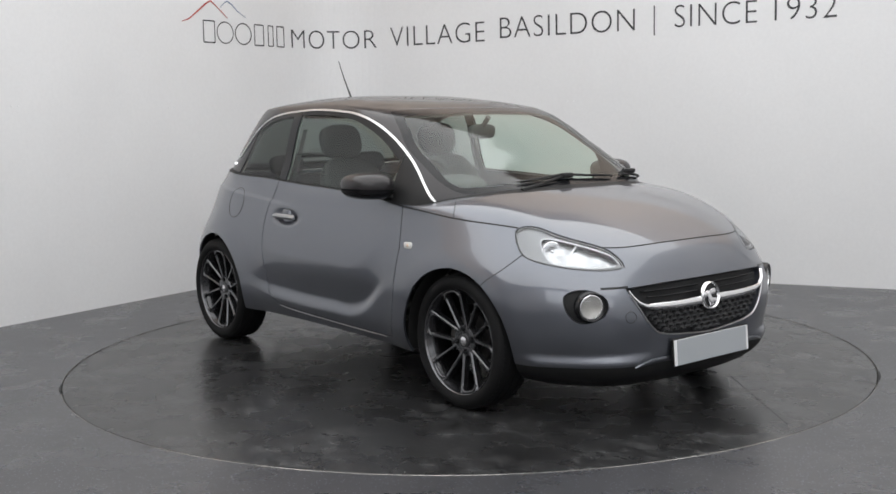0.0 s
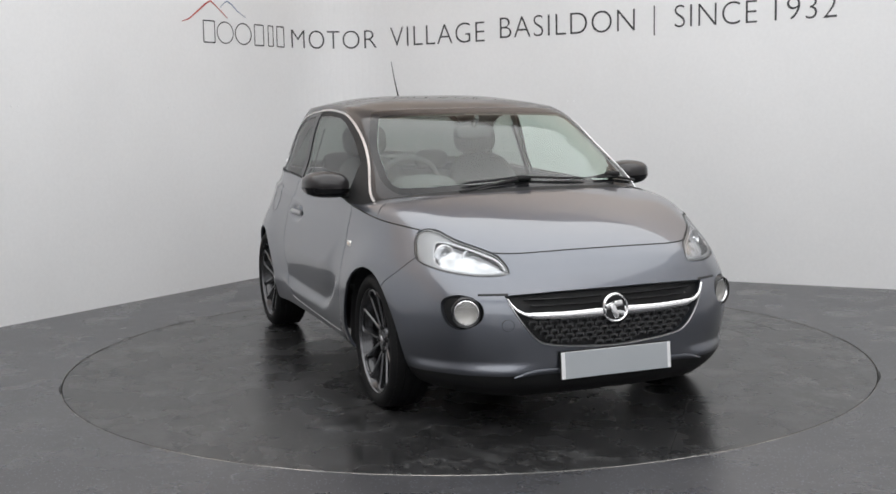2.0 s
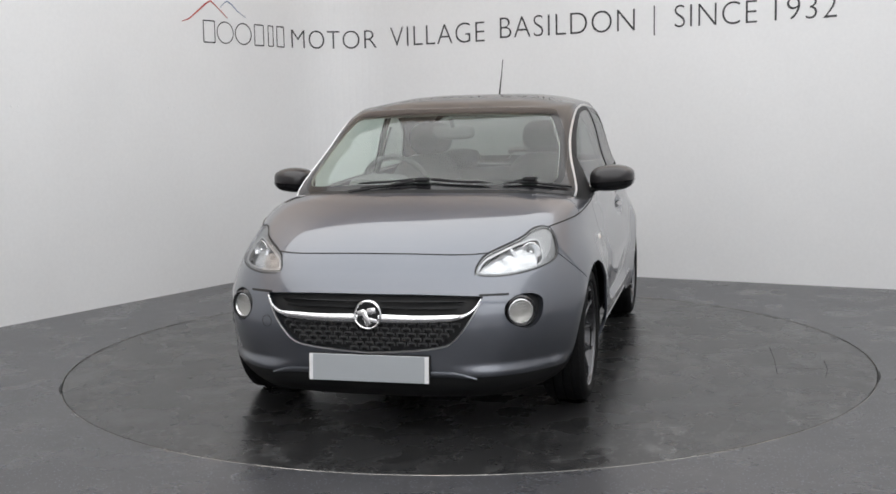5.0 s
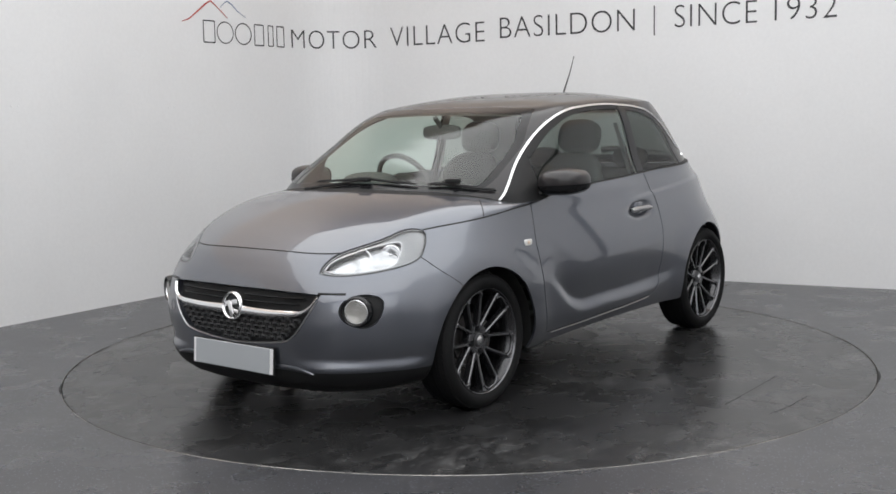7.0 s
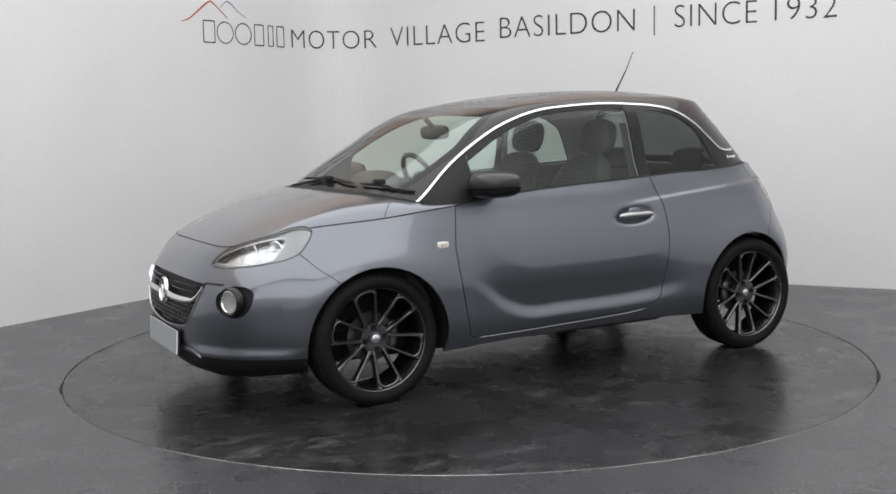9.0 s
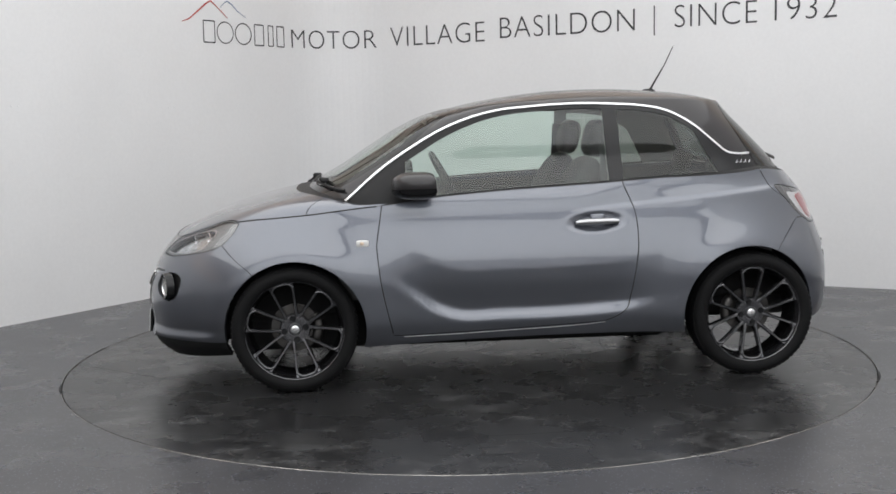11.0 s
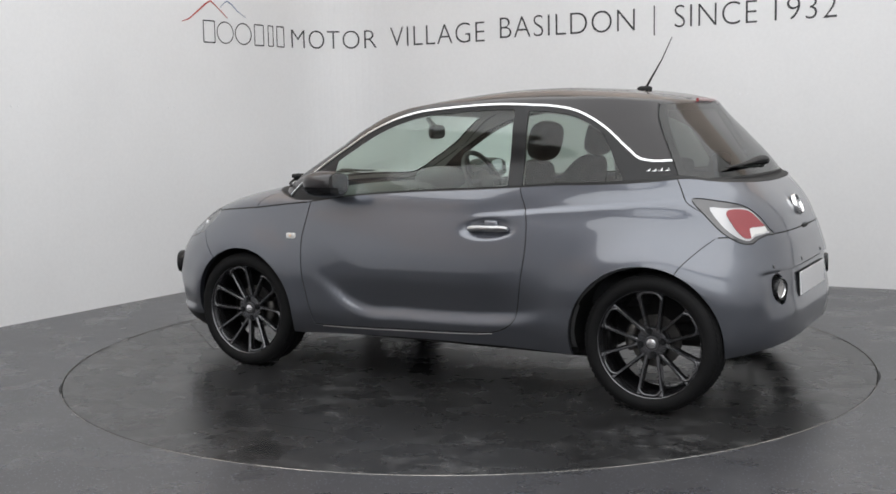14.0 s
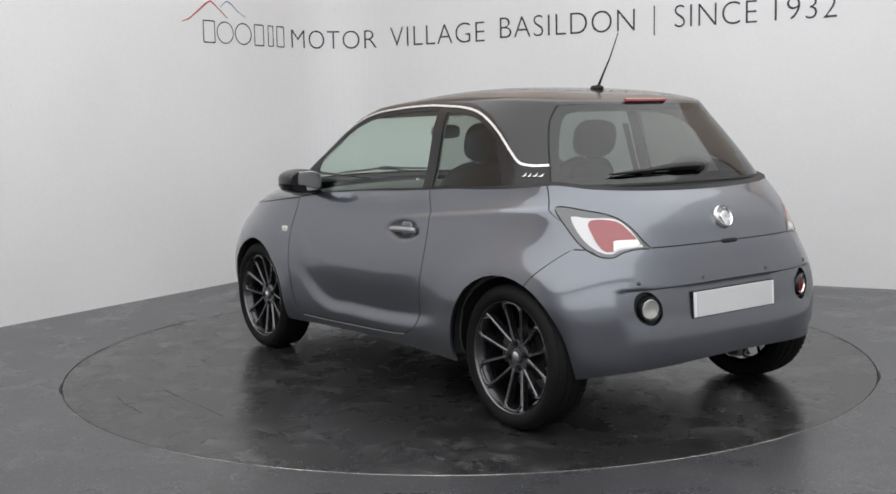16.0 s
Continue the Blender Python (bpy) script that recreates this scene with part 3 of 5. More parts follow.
GAP = 0.0026
SEAMS = [(f_door, (0,)), (f_hatch, (0,)), (f_rbump, (0,)), (f_fbump, (0,)), (f_head, (0, 1)), (f_tail, (0, 5)), (f_scuttle, (1,))]
LINES = [(f_arch, (0,)), (f_grille, (0,)), (f_fog, (0,)), (f_rfog, (0,)), (f_lip, (0,)), (f_red, (0,)), (f_rearglass, (2, 3)), (f_screen, (2,)),
         (lambda p: f_screen(p) - 0.03, (2,)), (f_chrome, (2,)), (f_dlo, (2,)), (f_bfront, (2,)), (f_bback, (2,)), (f_apost, (2,)),
         (lambda p: f_hatch(p), (2, 3)), (f_qback, (2,)), (f_reverse, (0,)), (lambda p: f_head(p) + 0.005, (0, 1)), (f_white, (0,)), (f_lens, (0, 1)),
         (lambda p: f_lens(p) + 0.005, (0, 1)), (f_frame, (2,)), (lambda p: f_rearglass(p) + 0.03, (2, 3))]


def cut(bm, fn, patches):
    bm.verts.index_update()
    val = fn(np.array([v.co for v in bm.verts]))
    val[np.abs(val) < 4e-4] = 0.0
    val = val.tolist()
    edges = []
    for e in bm.edges:
        a, b = e.verts
        if val[a.index] * val[b.index] < 0 and any(f.material_index in patches for f in e.link_faces):
            edges.append((e, a, val[a.index] / (val[a.index] - val[b.index])))
    faces = set()
    fresh = set()
    for e, a, t in edges:
        faces.update(f for f in e.link_faces if f.material_index in patches)
        fresh.add(bmesh.utils.edge_split(e, a, t)[1])
    for f in faces:
        hit = [v for v in f.verts if v in fresh or (v.index >= 0 and v not in fresh and v.index < len(val) and val[v.index] == 0.0)]
        new_ones = [v for v in hit if v in fresh]
        pick = new_ones if len(new_ones) == 2 else hit
        if len(pick) == 2:
            try:
                bmesh.utils.face_split(f, pick[0], pick[1])
            except ValueError:
                pass
    bm.verts.ensure_lookup_table()


def skin():
    rows, patch = skin_grid()
    bm = bmesh.new()
    vs = [[bm.verts.new(p) for p in r] for r in rows]
    ns = rows.shape[1]
    s = np.linspace(0, 1, ns)
    first = patch.index(1)
    for i in range(len(rows) - 1):
        for j in range(ns - 1):
            quad = (vs[i][j], vs[i][j + 1], vs[i + 1][j + 1], vs[i + 1][j])
            f = bm.faces.new(quad)
            k = patch[i + 1]
            if k == 1 and s[j] >= SF - 0.004:
                k = 5
            elif k == 1 and i - first > 21:
                k = 4
            f.material_index = k
    bmesh.ops.remove_doubles(bm, verts=bm.verts, dist=2e-5)
    bmesh.ops.delete(bm, geom=[f for f in bm.faces if f.calc_area() < 1e-10], context="FACES")
    for fn, patches in SEAMS:
        cut(bm, lambda p, g=fn: g(p) - GAP, patches)
        cut(bm, lambda p, g=fn: g(p) + GAP, patches)
    for fn, patches in LINES:
        cut(bm, fn, patches)
    return bm


def sort_faces(bm):
    """Each face's panel."""
    bm.faces.ensure_lookup_table()
    c = np.array([f.calc_center_median() for f in bm.faces])
    k = np.array([f.material_index for f in bm.faces])
    v = {n: g(c) for n, g in dict(door=f_door, hatch=f_hatch, rbump=f_rbump, fbump=f_fbump, head=f_head, tail=f_tail, scuttle=f_scuttle, arch=f_arch, grille=f_grille,
                                  fog=f_fog, rfog=f_rfog, lip=f_lip, red=f_red, white=f_white, lens=f_lens, rglass=f_rearglass, screen=f_screen, chrome=f_chrome, dlo=f_dlo, bf=f_bfront, bb=f_bback, ap=f_apost, qb=f_qback, frame=f_frame, rev=f_reverse).items()}
    low = (k == 0)
    side = c[:, 1] > 0.4
    out = np.full(len(c), "wing", object)
    out[low & (c[:, 0] < 0.66)] = "body_side"
    out[low & (v["fbump"] < 0)] = "front_bumper"
    out[low & (v["rbump"] < 0)] = "rear_bumper"
    out[low & (v["hatch"] < 0)] = "tailgate"
    out[low & side & (v["door"] < 0)] = "door"
    for n in ("hatch", "rbump", "fbump"):
        out[low & (np.abs(v[n]) < GAP)] = "seal"
    out[low & side & (np.abs(v["door"]) < GAP)] = "seal"
    out[low & (v["fbump"] < 0) & (v["lip"] < 0)] = "lip"
    out[low & (v["grille"] < 0)] = "grille_back"
    out[low & (v["fog"] < 0)] = "fog_back"
    out[low & (v["rfog"] < 0)] = "rear_fog_back"
    out[k == 1] = "bonnet"
    out[(k == 1) & (v["scuttle"] < 0)] = "wing"
    out[(k == 1) & (np.abs(v["scuttle"]) < GAP)] = "seal"
    out[k == 4] = "cowl"
    out[k == 5] = "belt_seal"
    lh = (k == 0) | (k == 1)
    out[lh & (v["head"] < GAP)] = "seal"
    out[lh & (v["head"] < -GAP)] = "head_rim"
    out[lh & (v["head"] < -0.005)] = "head_glass"
    out[lh & (v["head"] < -0.005) & (v["lens"] < 0)] = "head_guide"
    out[lh & (v["head"] < -0.005) & (v["lens"] < -0.005)] = "head_lens"
    out[low & (v["tail"] < GAP)] = "seal"
    out[low & (v["tail"] < -GAP)] = "tail_rim"
    out[low & (v["tail"] < -GAP) & (v["white"] < 0)] = "tail_glass"
    out[low & (v["tail"] < -GAP) & (v["red"] < 0)] = "tail_red"
    out[low & (v["tail"] < -GAP) & (v["red"] < 0) & (v["rev"] < 0)] = "tail_reverse"
    cab = (k == 2) | (k == 3)
    out[cab] = "roof"
    out[(k == 2) & (v["screen"] < 0.03) & (c[:, 0] > 0.2)] = "screen_frit"
    out[(k == 2) & (v["screen"] < 0) & (c[:, 0] > 0.2)] = "windscreen"
    ch = (k == 2) & (v["chrome"] < 0)
    out[ch] = "chrome_strip"
    d = (k == 2) & (v["dlo"] < 0)
    out[d] = "door_glass"
    out[d & (v["frame"] > 0)] = "window_frame"
    out[d & (v["bf"] < 0)] = "b_pillar"
    out[d & (v["bb"] < 0)] = "quarter_surround"
    out[d & (v["bb"] < 0) & (v["frame"] < 0)] = "quarter_glass"
    out[d & (v["bb"] < 0) & (v["qb"] < 0)] = "quarter_surround"
    out[d & (v["ap"] > 0)] = "mirror_panel"
    out[cab & (v["hatch"] < 0)] = "spoiler"
    out[cab & (v["hatch"] < 0) & (c[:, 2] < 1.374)] = "hatch_seal"
    out[cab & (v["rglass"] < 0)] = "rear_frit"
    out[cab & (v["rglass"] < -0.03)] = "rear_glass"
    out[low & side & (v["arch"] < 0)] = "none"
    return out


def lift(src, names, classes, side, push=0.0, rim=0.0, flip=False):
    """The faces of some panels as a mesh of their own; side 1 left, -1 right, 0 both halves joined."""
    bm = bmesh.new()
    for sg in ((1, -1) if side == 0 else (side,)):
        seen = {}
        for f, n in zip(src.faces, names):
            if n not in classes:
                continue
            vs = []
            for v in f.verts:
                if v.index not in seen:
                    seen[v.index] = bm.verts.new((v.co.x, v.co.y * sg, v.co.z))
                vs.append(seen[v.index])
            try:
                bm.faces.new(vs if (sg > 0) != flip else vs[::-1])
            except ValueError:
                pass
    if side == 0:
        bmesh.ops.remove_doubles(bm, verts=[v for v in bm.verts if abs(v.co.y) < 1e-4], dist=3e-4)
    bm.normal_update()
    if push:
        for v, n in [(v, v.normal.copy()) for v in bm.verts]:
            v.co += n * push
    if rim:
        bm.normal_update()
        edges = [e for e in bm.edges if len(e.link_faces) == 1 and not (side == 0 and all(abs(v.co.y) < 1e-4 for v in e.verts))]
        inner = {}
        for e in edges:
            for v in e.verts:
                if v not in inner:
                    inner[v] = (v.co - v.normal * rim, None)
        made = {v: bm.verts.new(co) for v, (co, _) in inner.items()}
        for e in edges:
            a, b = e.verts
            lp = e.link_loops[0]
            if lp.vert is a:
                a, b = b, a
            bm.faces.new((a, b, made[b], made[a]))
    return bm


# ---------------------------------------------------------------- the car
car = tagged(new("car"), "grey metallic three-door hatchback with dark roof and alloy wheels", "car")
SKIN = skin()
PANEL = sort_faces(SKIN)
SKIN.verts.index_update()


def shell(name, classes, material, side=0, push=0.0, rim=0.0, label="", flip=False, parent=None):
    bm = lift(SKIN, PANEL, classes, side, push, rim, flip)
    ob = part(name, bm, material, parent or car, label)
    return ob


bonnet = shell("bonnet", ("bonnet",), PAINT, rim=0.012)
front_bumper = shell("front_bumper", ("front_bumper",), PAINT, rim=0.03)
rear_bumper = shell("rear_bumper", ("rear_bumper",), PAINT, rim=0.012)
tailgate = shell("tailgate", ("tailgate",), PAINT, rim=0.010)
roof = shell("roof", ("roof",), ROOF_PAINT, rim=0.010, label="gloss dark grey roof")
spoiler = shell("spoiler", ("spoiler",), ROOF_PAINT, rim=0.010)
shell("front_lip", ("lip",), MATT_BLACK, rim=0.02)
shell("cowl", ("cowl",), MATT_BLACK)
shell("screen_surround", ("screen_frit",), GLOSS_BLACK)
shell("windscreen", ("windscreen",), CLEAR_GLASS)
rear_pane = shell("rear_window", ("rear_glass", "rear_frit"), REAR_GLASS, label="dark tinted rear window")
shell("black_border", ("rear_frit",), GLOSS_BLACK, push=-0.003, parent=rear_pane)
shell("headliner", ("roof", "spoiler"), TRIM_LIGHT, push=-0.022, flip=False)
shell("pillar_lining", ("screen_frit",), TRIM_LIGHT, push=-0.014)
shell("window_seal", ("hatch_seal",), SEAL, push=-0.003, parent=tailgate)
shell("panel_gap", ("seal",), SEAL, push=-0.003)
shell("grille_back", ("grille_back",), MATT_BLACK, push=-0.03)
doors = {}
for sd in (1, -1):
    doors[sd] = shell("door", ("door",), PAINT, sd, rim=0.010)
    shell("wing", ("wing",), PAINT, sd, rim=0.012)
    shell("body_side", ("body_side",), PAINT, sd, rim=0.012)
    shell("belt_moulding", ("belt_seal",), SEAL, sd, push=0.002)
    shell("chrome_strip", ("chrome_strip",), STRIP, sd, push=0.004, rim=0.008, label="polished chrome window strip")
    shell("window_pane", ("door_glass",), GREEN_GLASS, sd, push=-0.004, parent=doors[sd], label="pale green door glass")
    shell("window_frame", ("window_frame",), MATT_BLACK, sd, parent=doors[sd])
    shell("b_pillar", ("b_pillar",), GLOSS_BLACK, sd, rim=0.008)
    shell("pillar_lining", ("b_pillar", "quarter_surround", "chrome_strip"), TRIM_LIGHT, sd, push=-0.018)
    shell("quarter_window", ("quarter_glass",), TINTED_GLASS, sd, push=-0.002, label="dark tinted quarter glass")
    shell("mirror_panel", ("mirror_panel",), MATT_BLACK, sd, push=-0.002)
    shell("fog_recess", ("fog_back",), RECESS, sd, push=-0.022)
    shell("rear_fog_recess", ("rear_fog_back",), RECESS, sd, push=-0.02)
    hl = shell("headlamp", ("head_glass", "head_lens", "head_guide"), LAMP_GLASS, sd, label="clear headlamp")
    shell("light_guide", ("head_guide",), SATIN, sd, push=-0.006, parent=hl)
    shell("rim", ("head_rim",), LAMP_GREY, sd, push=-0.001, parent=hl)
    tl = shell("tail_lamp", ("tail_glass",), TAIL_CLEAR, sd, label="clear and red tail lamp")
    shell("red_lens", ("tail_red",), TAIL_RED, sd, push=0.002, rim=0.004, parent=tl)
    shell("smoked_edge", ("tail_rim",), TAIL_SMOKE, sd, parent=tl)
    first = skin_grid(170)[0][91]
    line = [(p[0], sd * p[1], p[2]) for p, q in zip(first, np.linspace(0, 1, 170)) if q < SF and not f_head(np.array([p]))[0] < 0.0]
    near = [p for p in line if p[0] > 1.62]
    away = [p for p in line if p[0] <= 1.62]
    part("bonnet_gap", tube(near, 0.0028, 6), SEAL, bonnet)
    part("bonnet_gap", tube(away, 0.0034, 6), SEAL, bonnet)
    shell("reverse_lens", ("tail_reverse",), REPEATER, sd, push=0.001, parent=tl)
    shell("quarter_surround", ("quarter_surround",), GLOSS_BLACK, sd, rim=0.004)


# ---------------------------------------------------------------- fittings on the skin
from mathutils.bvhtree import BVHTree

_rows, _ = skin_grid(130, (56, 22, 30, 12))
_v = [tuple(p) for r in _rows for p in r]
_n = _rows.shape[1]
TREE = BVHTree.FromPolygons(_v, [(i * _n + j, i * _n + j + 1, (i + 1) * _n + j + 1, (i + 1) * _n + j) for i in range(len(_rows) - 1) for j in range(_n - 1)])


def on_side(x, z, out=0.0, side=1):
    p, n, _, _ = TREE.ray_cast(Vector((x, 3, z)), Vector((0, -1, 0)))
    q = p + n * out
    return Vector((q.x, q.y * side, q.z))


def on_front(y, z, out=0.0):
    p, n, _, _ = TREE.ray_cast(Vector((4, abs(y), z)), Vector((-1, 0, 0)))
    q = p + n * out
    return Vector((q.x, q.y * (1 if y >= 0 else -1), q.z))


def on_rear(y, z, out=0.0):
    p, n, _, _ = TREE.ray_cast(Vector((-4, abs(y), z)), Vector((1, 0, 0)))
    q = p + n * out
    return Vector((q.x, q.y * (1 if y >= 0 else -1), q.z))


def ribbon(path, place, proud=0.008):
    """A moulding along (a, b, half height) points laid on the skin by place(a, b, out)."""
    bm = bmesh.new()
    rows = []
    for i, (a, b, h) in enumerate(path):
        a0, b0, _ = path[max(i - 1, 0)]
        a1, b1, _ = path[min(i + 1, len(path) - 1)]
        t = Vector((a1 - a0, b1 - b0)).normalized()
        n = Vector((-t.y, t.x))
        rows.append([bm.verts.new(place(a + n.x * k * h, b + n.y * k * h, o)) for k, o in ((-1, -0.004), (-1, proud * 0.5), (-0.45, proud), (0.45, proud), (1, proud * 0.5), (1, -0.004))])
    for p, q in zip(rows, rows[1:]):
        for k in range(5):
            bm.faces.new((p[k], p[k + 1], q[k + 1], q[k]))
    bm.faces.new(rows[0])
    bm.faces.new(rows[-1][::-1])
    bmesh.ops.recalc_face_normals(bm, faces=bm.faces)
    return bm


def facing(bm, place, way, spin=0.0):
    """Stands a mesh built along +y on a place, its +y turned along way."""
    q = Vector(way).to_track_quat("Y", "Z").to_matrix().to_4x4()
    bmesh.ops.transform(bm, matrix=Matrix.Translation(place) @ q @ pose(0, 0, 0, 0, spin, 0), verts=bm.verts)
    return bm


def spread_points(a, b, n):
    return [a + (b - a) * k / (n - 1) for k in range(n)]


def blob(sx, sy, sz, e=0.8, n=28):
    """A rounded block."""
    bm = bmesh.new()
    bmesh.ops.create_uvsphere(bm, u_segments=n, v_segments=n // 2, radius=1)
    for v in bm.verts:
        v.co = Vector([math.copysign(abs(c) ** e, c) * s for c, s in zip(v.co, (sx, sy, sz))])
    return bm


def front_face():
    # upper grille: two thin slats each side of the badge
    for z in (0.573, 0.547):
        for sd in (1, -1):
            pts = [(sd * y, z + 0.004 * (y / 0.4) ** 2, 0.004) for y in spread_points(0.05, 0.40 if z > 0.56 else 0.375, 14)]
            part("slat", ribbon(pts, lambda a, b, o: on_front(a, b, o - 0.014), 0.010), GLOSS_BLACK, car)
    # chrome wing bar
    bar = curve([(0, 0.503), (0.30, 0.506), (0.38, 0.512), (0.42, 0.525), (0.45, 0.550), (0.468, 0.580)])
    for sd in (1, -1):
        ys = spread_points(0.045, 0.38, 16) + spread_points(0.39, 0.468, 12)
        part("chrome_bar", ribbon([(sd * y, float(bar(y)), 0.0170 - 0.0045 * min(y / 0.36, 1) - 0.075 * max(0, y - 0.36)) for y in ys], on_front, 0.012), CHROME, car, "bright chrome grille bar")
        low = smooth_loop(mirrored(GRILLE_LINE), 6)
        line = sorted([(y, z) for y, z in low if z < 0.57 and y >= -0.001], key=lambda q: math.atan2(q[1] - 0.60, q[0]))
        part("chrome_edge", ribbon([(sd * y, z, 0.0035) for y, z in line], on_front, 0.005), SATIN, car)
        part("trim_strip", ribbon([(sd * y, 0.5975 - 0.004 * (y - 0.47), 0.005) for y in spread_points(0.46, 0.575, 8)], lambda a, b, o: on_front(a, b, o - 0.001), 0.002), GLOSS_BLACK, car)
    # lower grille: rows of small raised ribs
    inside = loop_distance(smooth_loop(mirrored(GRILLE_LINE), 6))
    mesh = bmesh.new()
    for r in range(6):
        z = 0.482 - 0.0205 * r
        for k in range(-10, 11):
            y = 0.046 * (k + 0.5 * (r % 2))
            if inside(np.array([[y, z]]))[0] < -0.018:
                p = on_front(y, z, -0.014)
                box(mesh, p.x - 0.012, p.x + 0.006, y - 0.013, y + 0.013, z - 0.003, z + 0.004)
                for s in (-1, 1):
                    box(mesh, p.x - 0.012, p.x + 0.003, y + s * 0.0165 - 0.003, y + s * 0.0165 + 0.003, z - 0.013, z + 0.002)
    part("honeycomb_grille", mesh, GRILLE_BLACK, car, "black honeycomb lower grille", smooth=False)
    # round emblem: ring, dark disc and plain chrome shapes
    badge(on_front(0, 0.517, 0.004), (1, 0, 0.10), 0.063, car, GLOSS_BLACK)
    # plain number plate on its holder
    plate((1.945, 0, 0.294), 0, 0.525, 0.112, car, 4, PLATE_GREY)
    # washer cap ring on the bumper
    part("tow_cap", ring_on(lambda a, b: on_front(-0.475 + a, 0.473 + b, 0.0006), 0.024), SEAL, front_bumper)
    # silver lower blade under the plate
    for sd in (1, -1):
        path = [(sd * y, z, h) for y, z, h in ((0.24, 0.272, 0.010), (0.30, 0.272, 0.010), (0.36, 0.270, 0.010), (0.40, 0.264, 0.008), (0.43, 0.257, 0.005), (0.45, 0.252, 0.003))]
        part("blade", ribbon(path, lambda a, b, o: on_front(a, b, o + 0.002), 0.006), PAINT, front_bumper)


def ring_on(place, r, w=0.0012, n=36):
    return tube([place(r * math.cos(2 * math.pi * k / n), r * math.sin(2 * math.pi * k / n)) for k in range(n + 1)], w, 5)


def badge(at, way, r, owner, ground):
    bm = lathe([(r * 0.80, 0.0), (r * 0.82, 0.012), (r * 0.90, 0.016), (r * 0.98, 0.011), (r, 0.0)], 48)
    ring = part("badge", facing(bm, at, way), CHROME, owner, "round chrome emblem")
    bm = lathe([(0, 0.004), (r * 0.82, 0.004), (r * 0.82, 0.0), (0, 0.0)], 40)
    part("disc", facing(bm, at, way), ground, ring)
    bm = bmesh.new()
    box(bm, -0.58 * r, 0.02 * r, 0.004, 0.011, 0.02 * r, 0.42 * r, 0.002, pose(0, 0, 0, 0, 8, 0))
    box(bm, -0.70 * r, 0.10 * r, 0.004, 0.012, -0.42 * r, -0.16 * r, 0.002, pose(0, 0, 0, 0, -10, 0))
    box(bm, -0.02 * r, 0.36 * r, 0.004, 0.013, -0.66 * r, 0.34 * r, 0.003, pose(0, 0, 0, 0, 22, 0))
    box(bm, 0.10 * r, 0.66 * r, 0.004, 0.011, 0.10 * r, 0.46 * r, 0.003, pose(0, 0, 0, 0, 20, 0))
    part("emblem_shape", facing(bm, at, way), CHROME, ring)


def plate(at, turn, w, h, owner, lean, cover):
    m = Matrix.Translation(at) @ pose(0, 0, 0, 0, 0, turn) @ pose(0, 0, 0, 0, -lean, 0)
    bm = bmesh.new()
    box(bm, -0.012, -0.001, -w / 2 - 0.004, w / 2 + 0.004, -h / 2 - 0.004, h / 2 + 0.004, 0.002, m)
    holder = part("number_plate", bm, MATT_BLACK, owner, "blank pale number plate", smooth=False)
    bm = bmesh.new()
    box(bm, -0.001, 0.003, -w / 2, w / 2, -h / 2, h / 2, 0.001, m)
    part("plate_edge", bm, WHITE_PLASTIC, holder, smooth=False)
    bm = bmesh.new()
    box(bm, 0.003, 0.006, -w / 2 + 0.018, w / 2 - 0.018, -h / 2 + 0.001, h / 2 - 0.001, 0.0005, m)
    part("plate_cover", bm, cover, holder, smooth=False)


def round_lamp(at, way, r, owner, lens, name="fog_lamp"):
    bm = lathe([(r * 0.92, 0.004), (r * 0.95, 0.016), (r * 1.06, 0.018), (r * 1.16, 0.008), (r * 1.20, -0.02)], 40)
    lamp = part(name, facing(bm, at, way), GLOSS_BLACK, owner)
    bm = lathe([(r * 0.80, 0.007), (r * 0.86, 0.013), (r * 0.93, 0.012), (r * 0.95, 0.004)], 40)
    part("chrome_ring", facing(bm, at, way), CHROME, lamp)
    bm = lathe([(0, -0.004), (r * 0.3, -0.003), (r * 0.6, 0.0), (r * 0.84, 0.006)], 36)
    part("reflector", facing(bm, at, way), FOG_SILVER, lamp)
    bm = lathe([(0, 0.016), (r * 0.4, 0.0145), (r * 0.7, 0.011), (r * 0.92, 0.005)], 36)
    part("lens", facing(bm, at, way), lens, lamp)


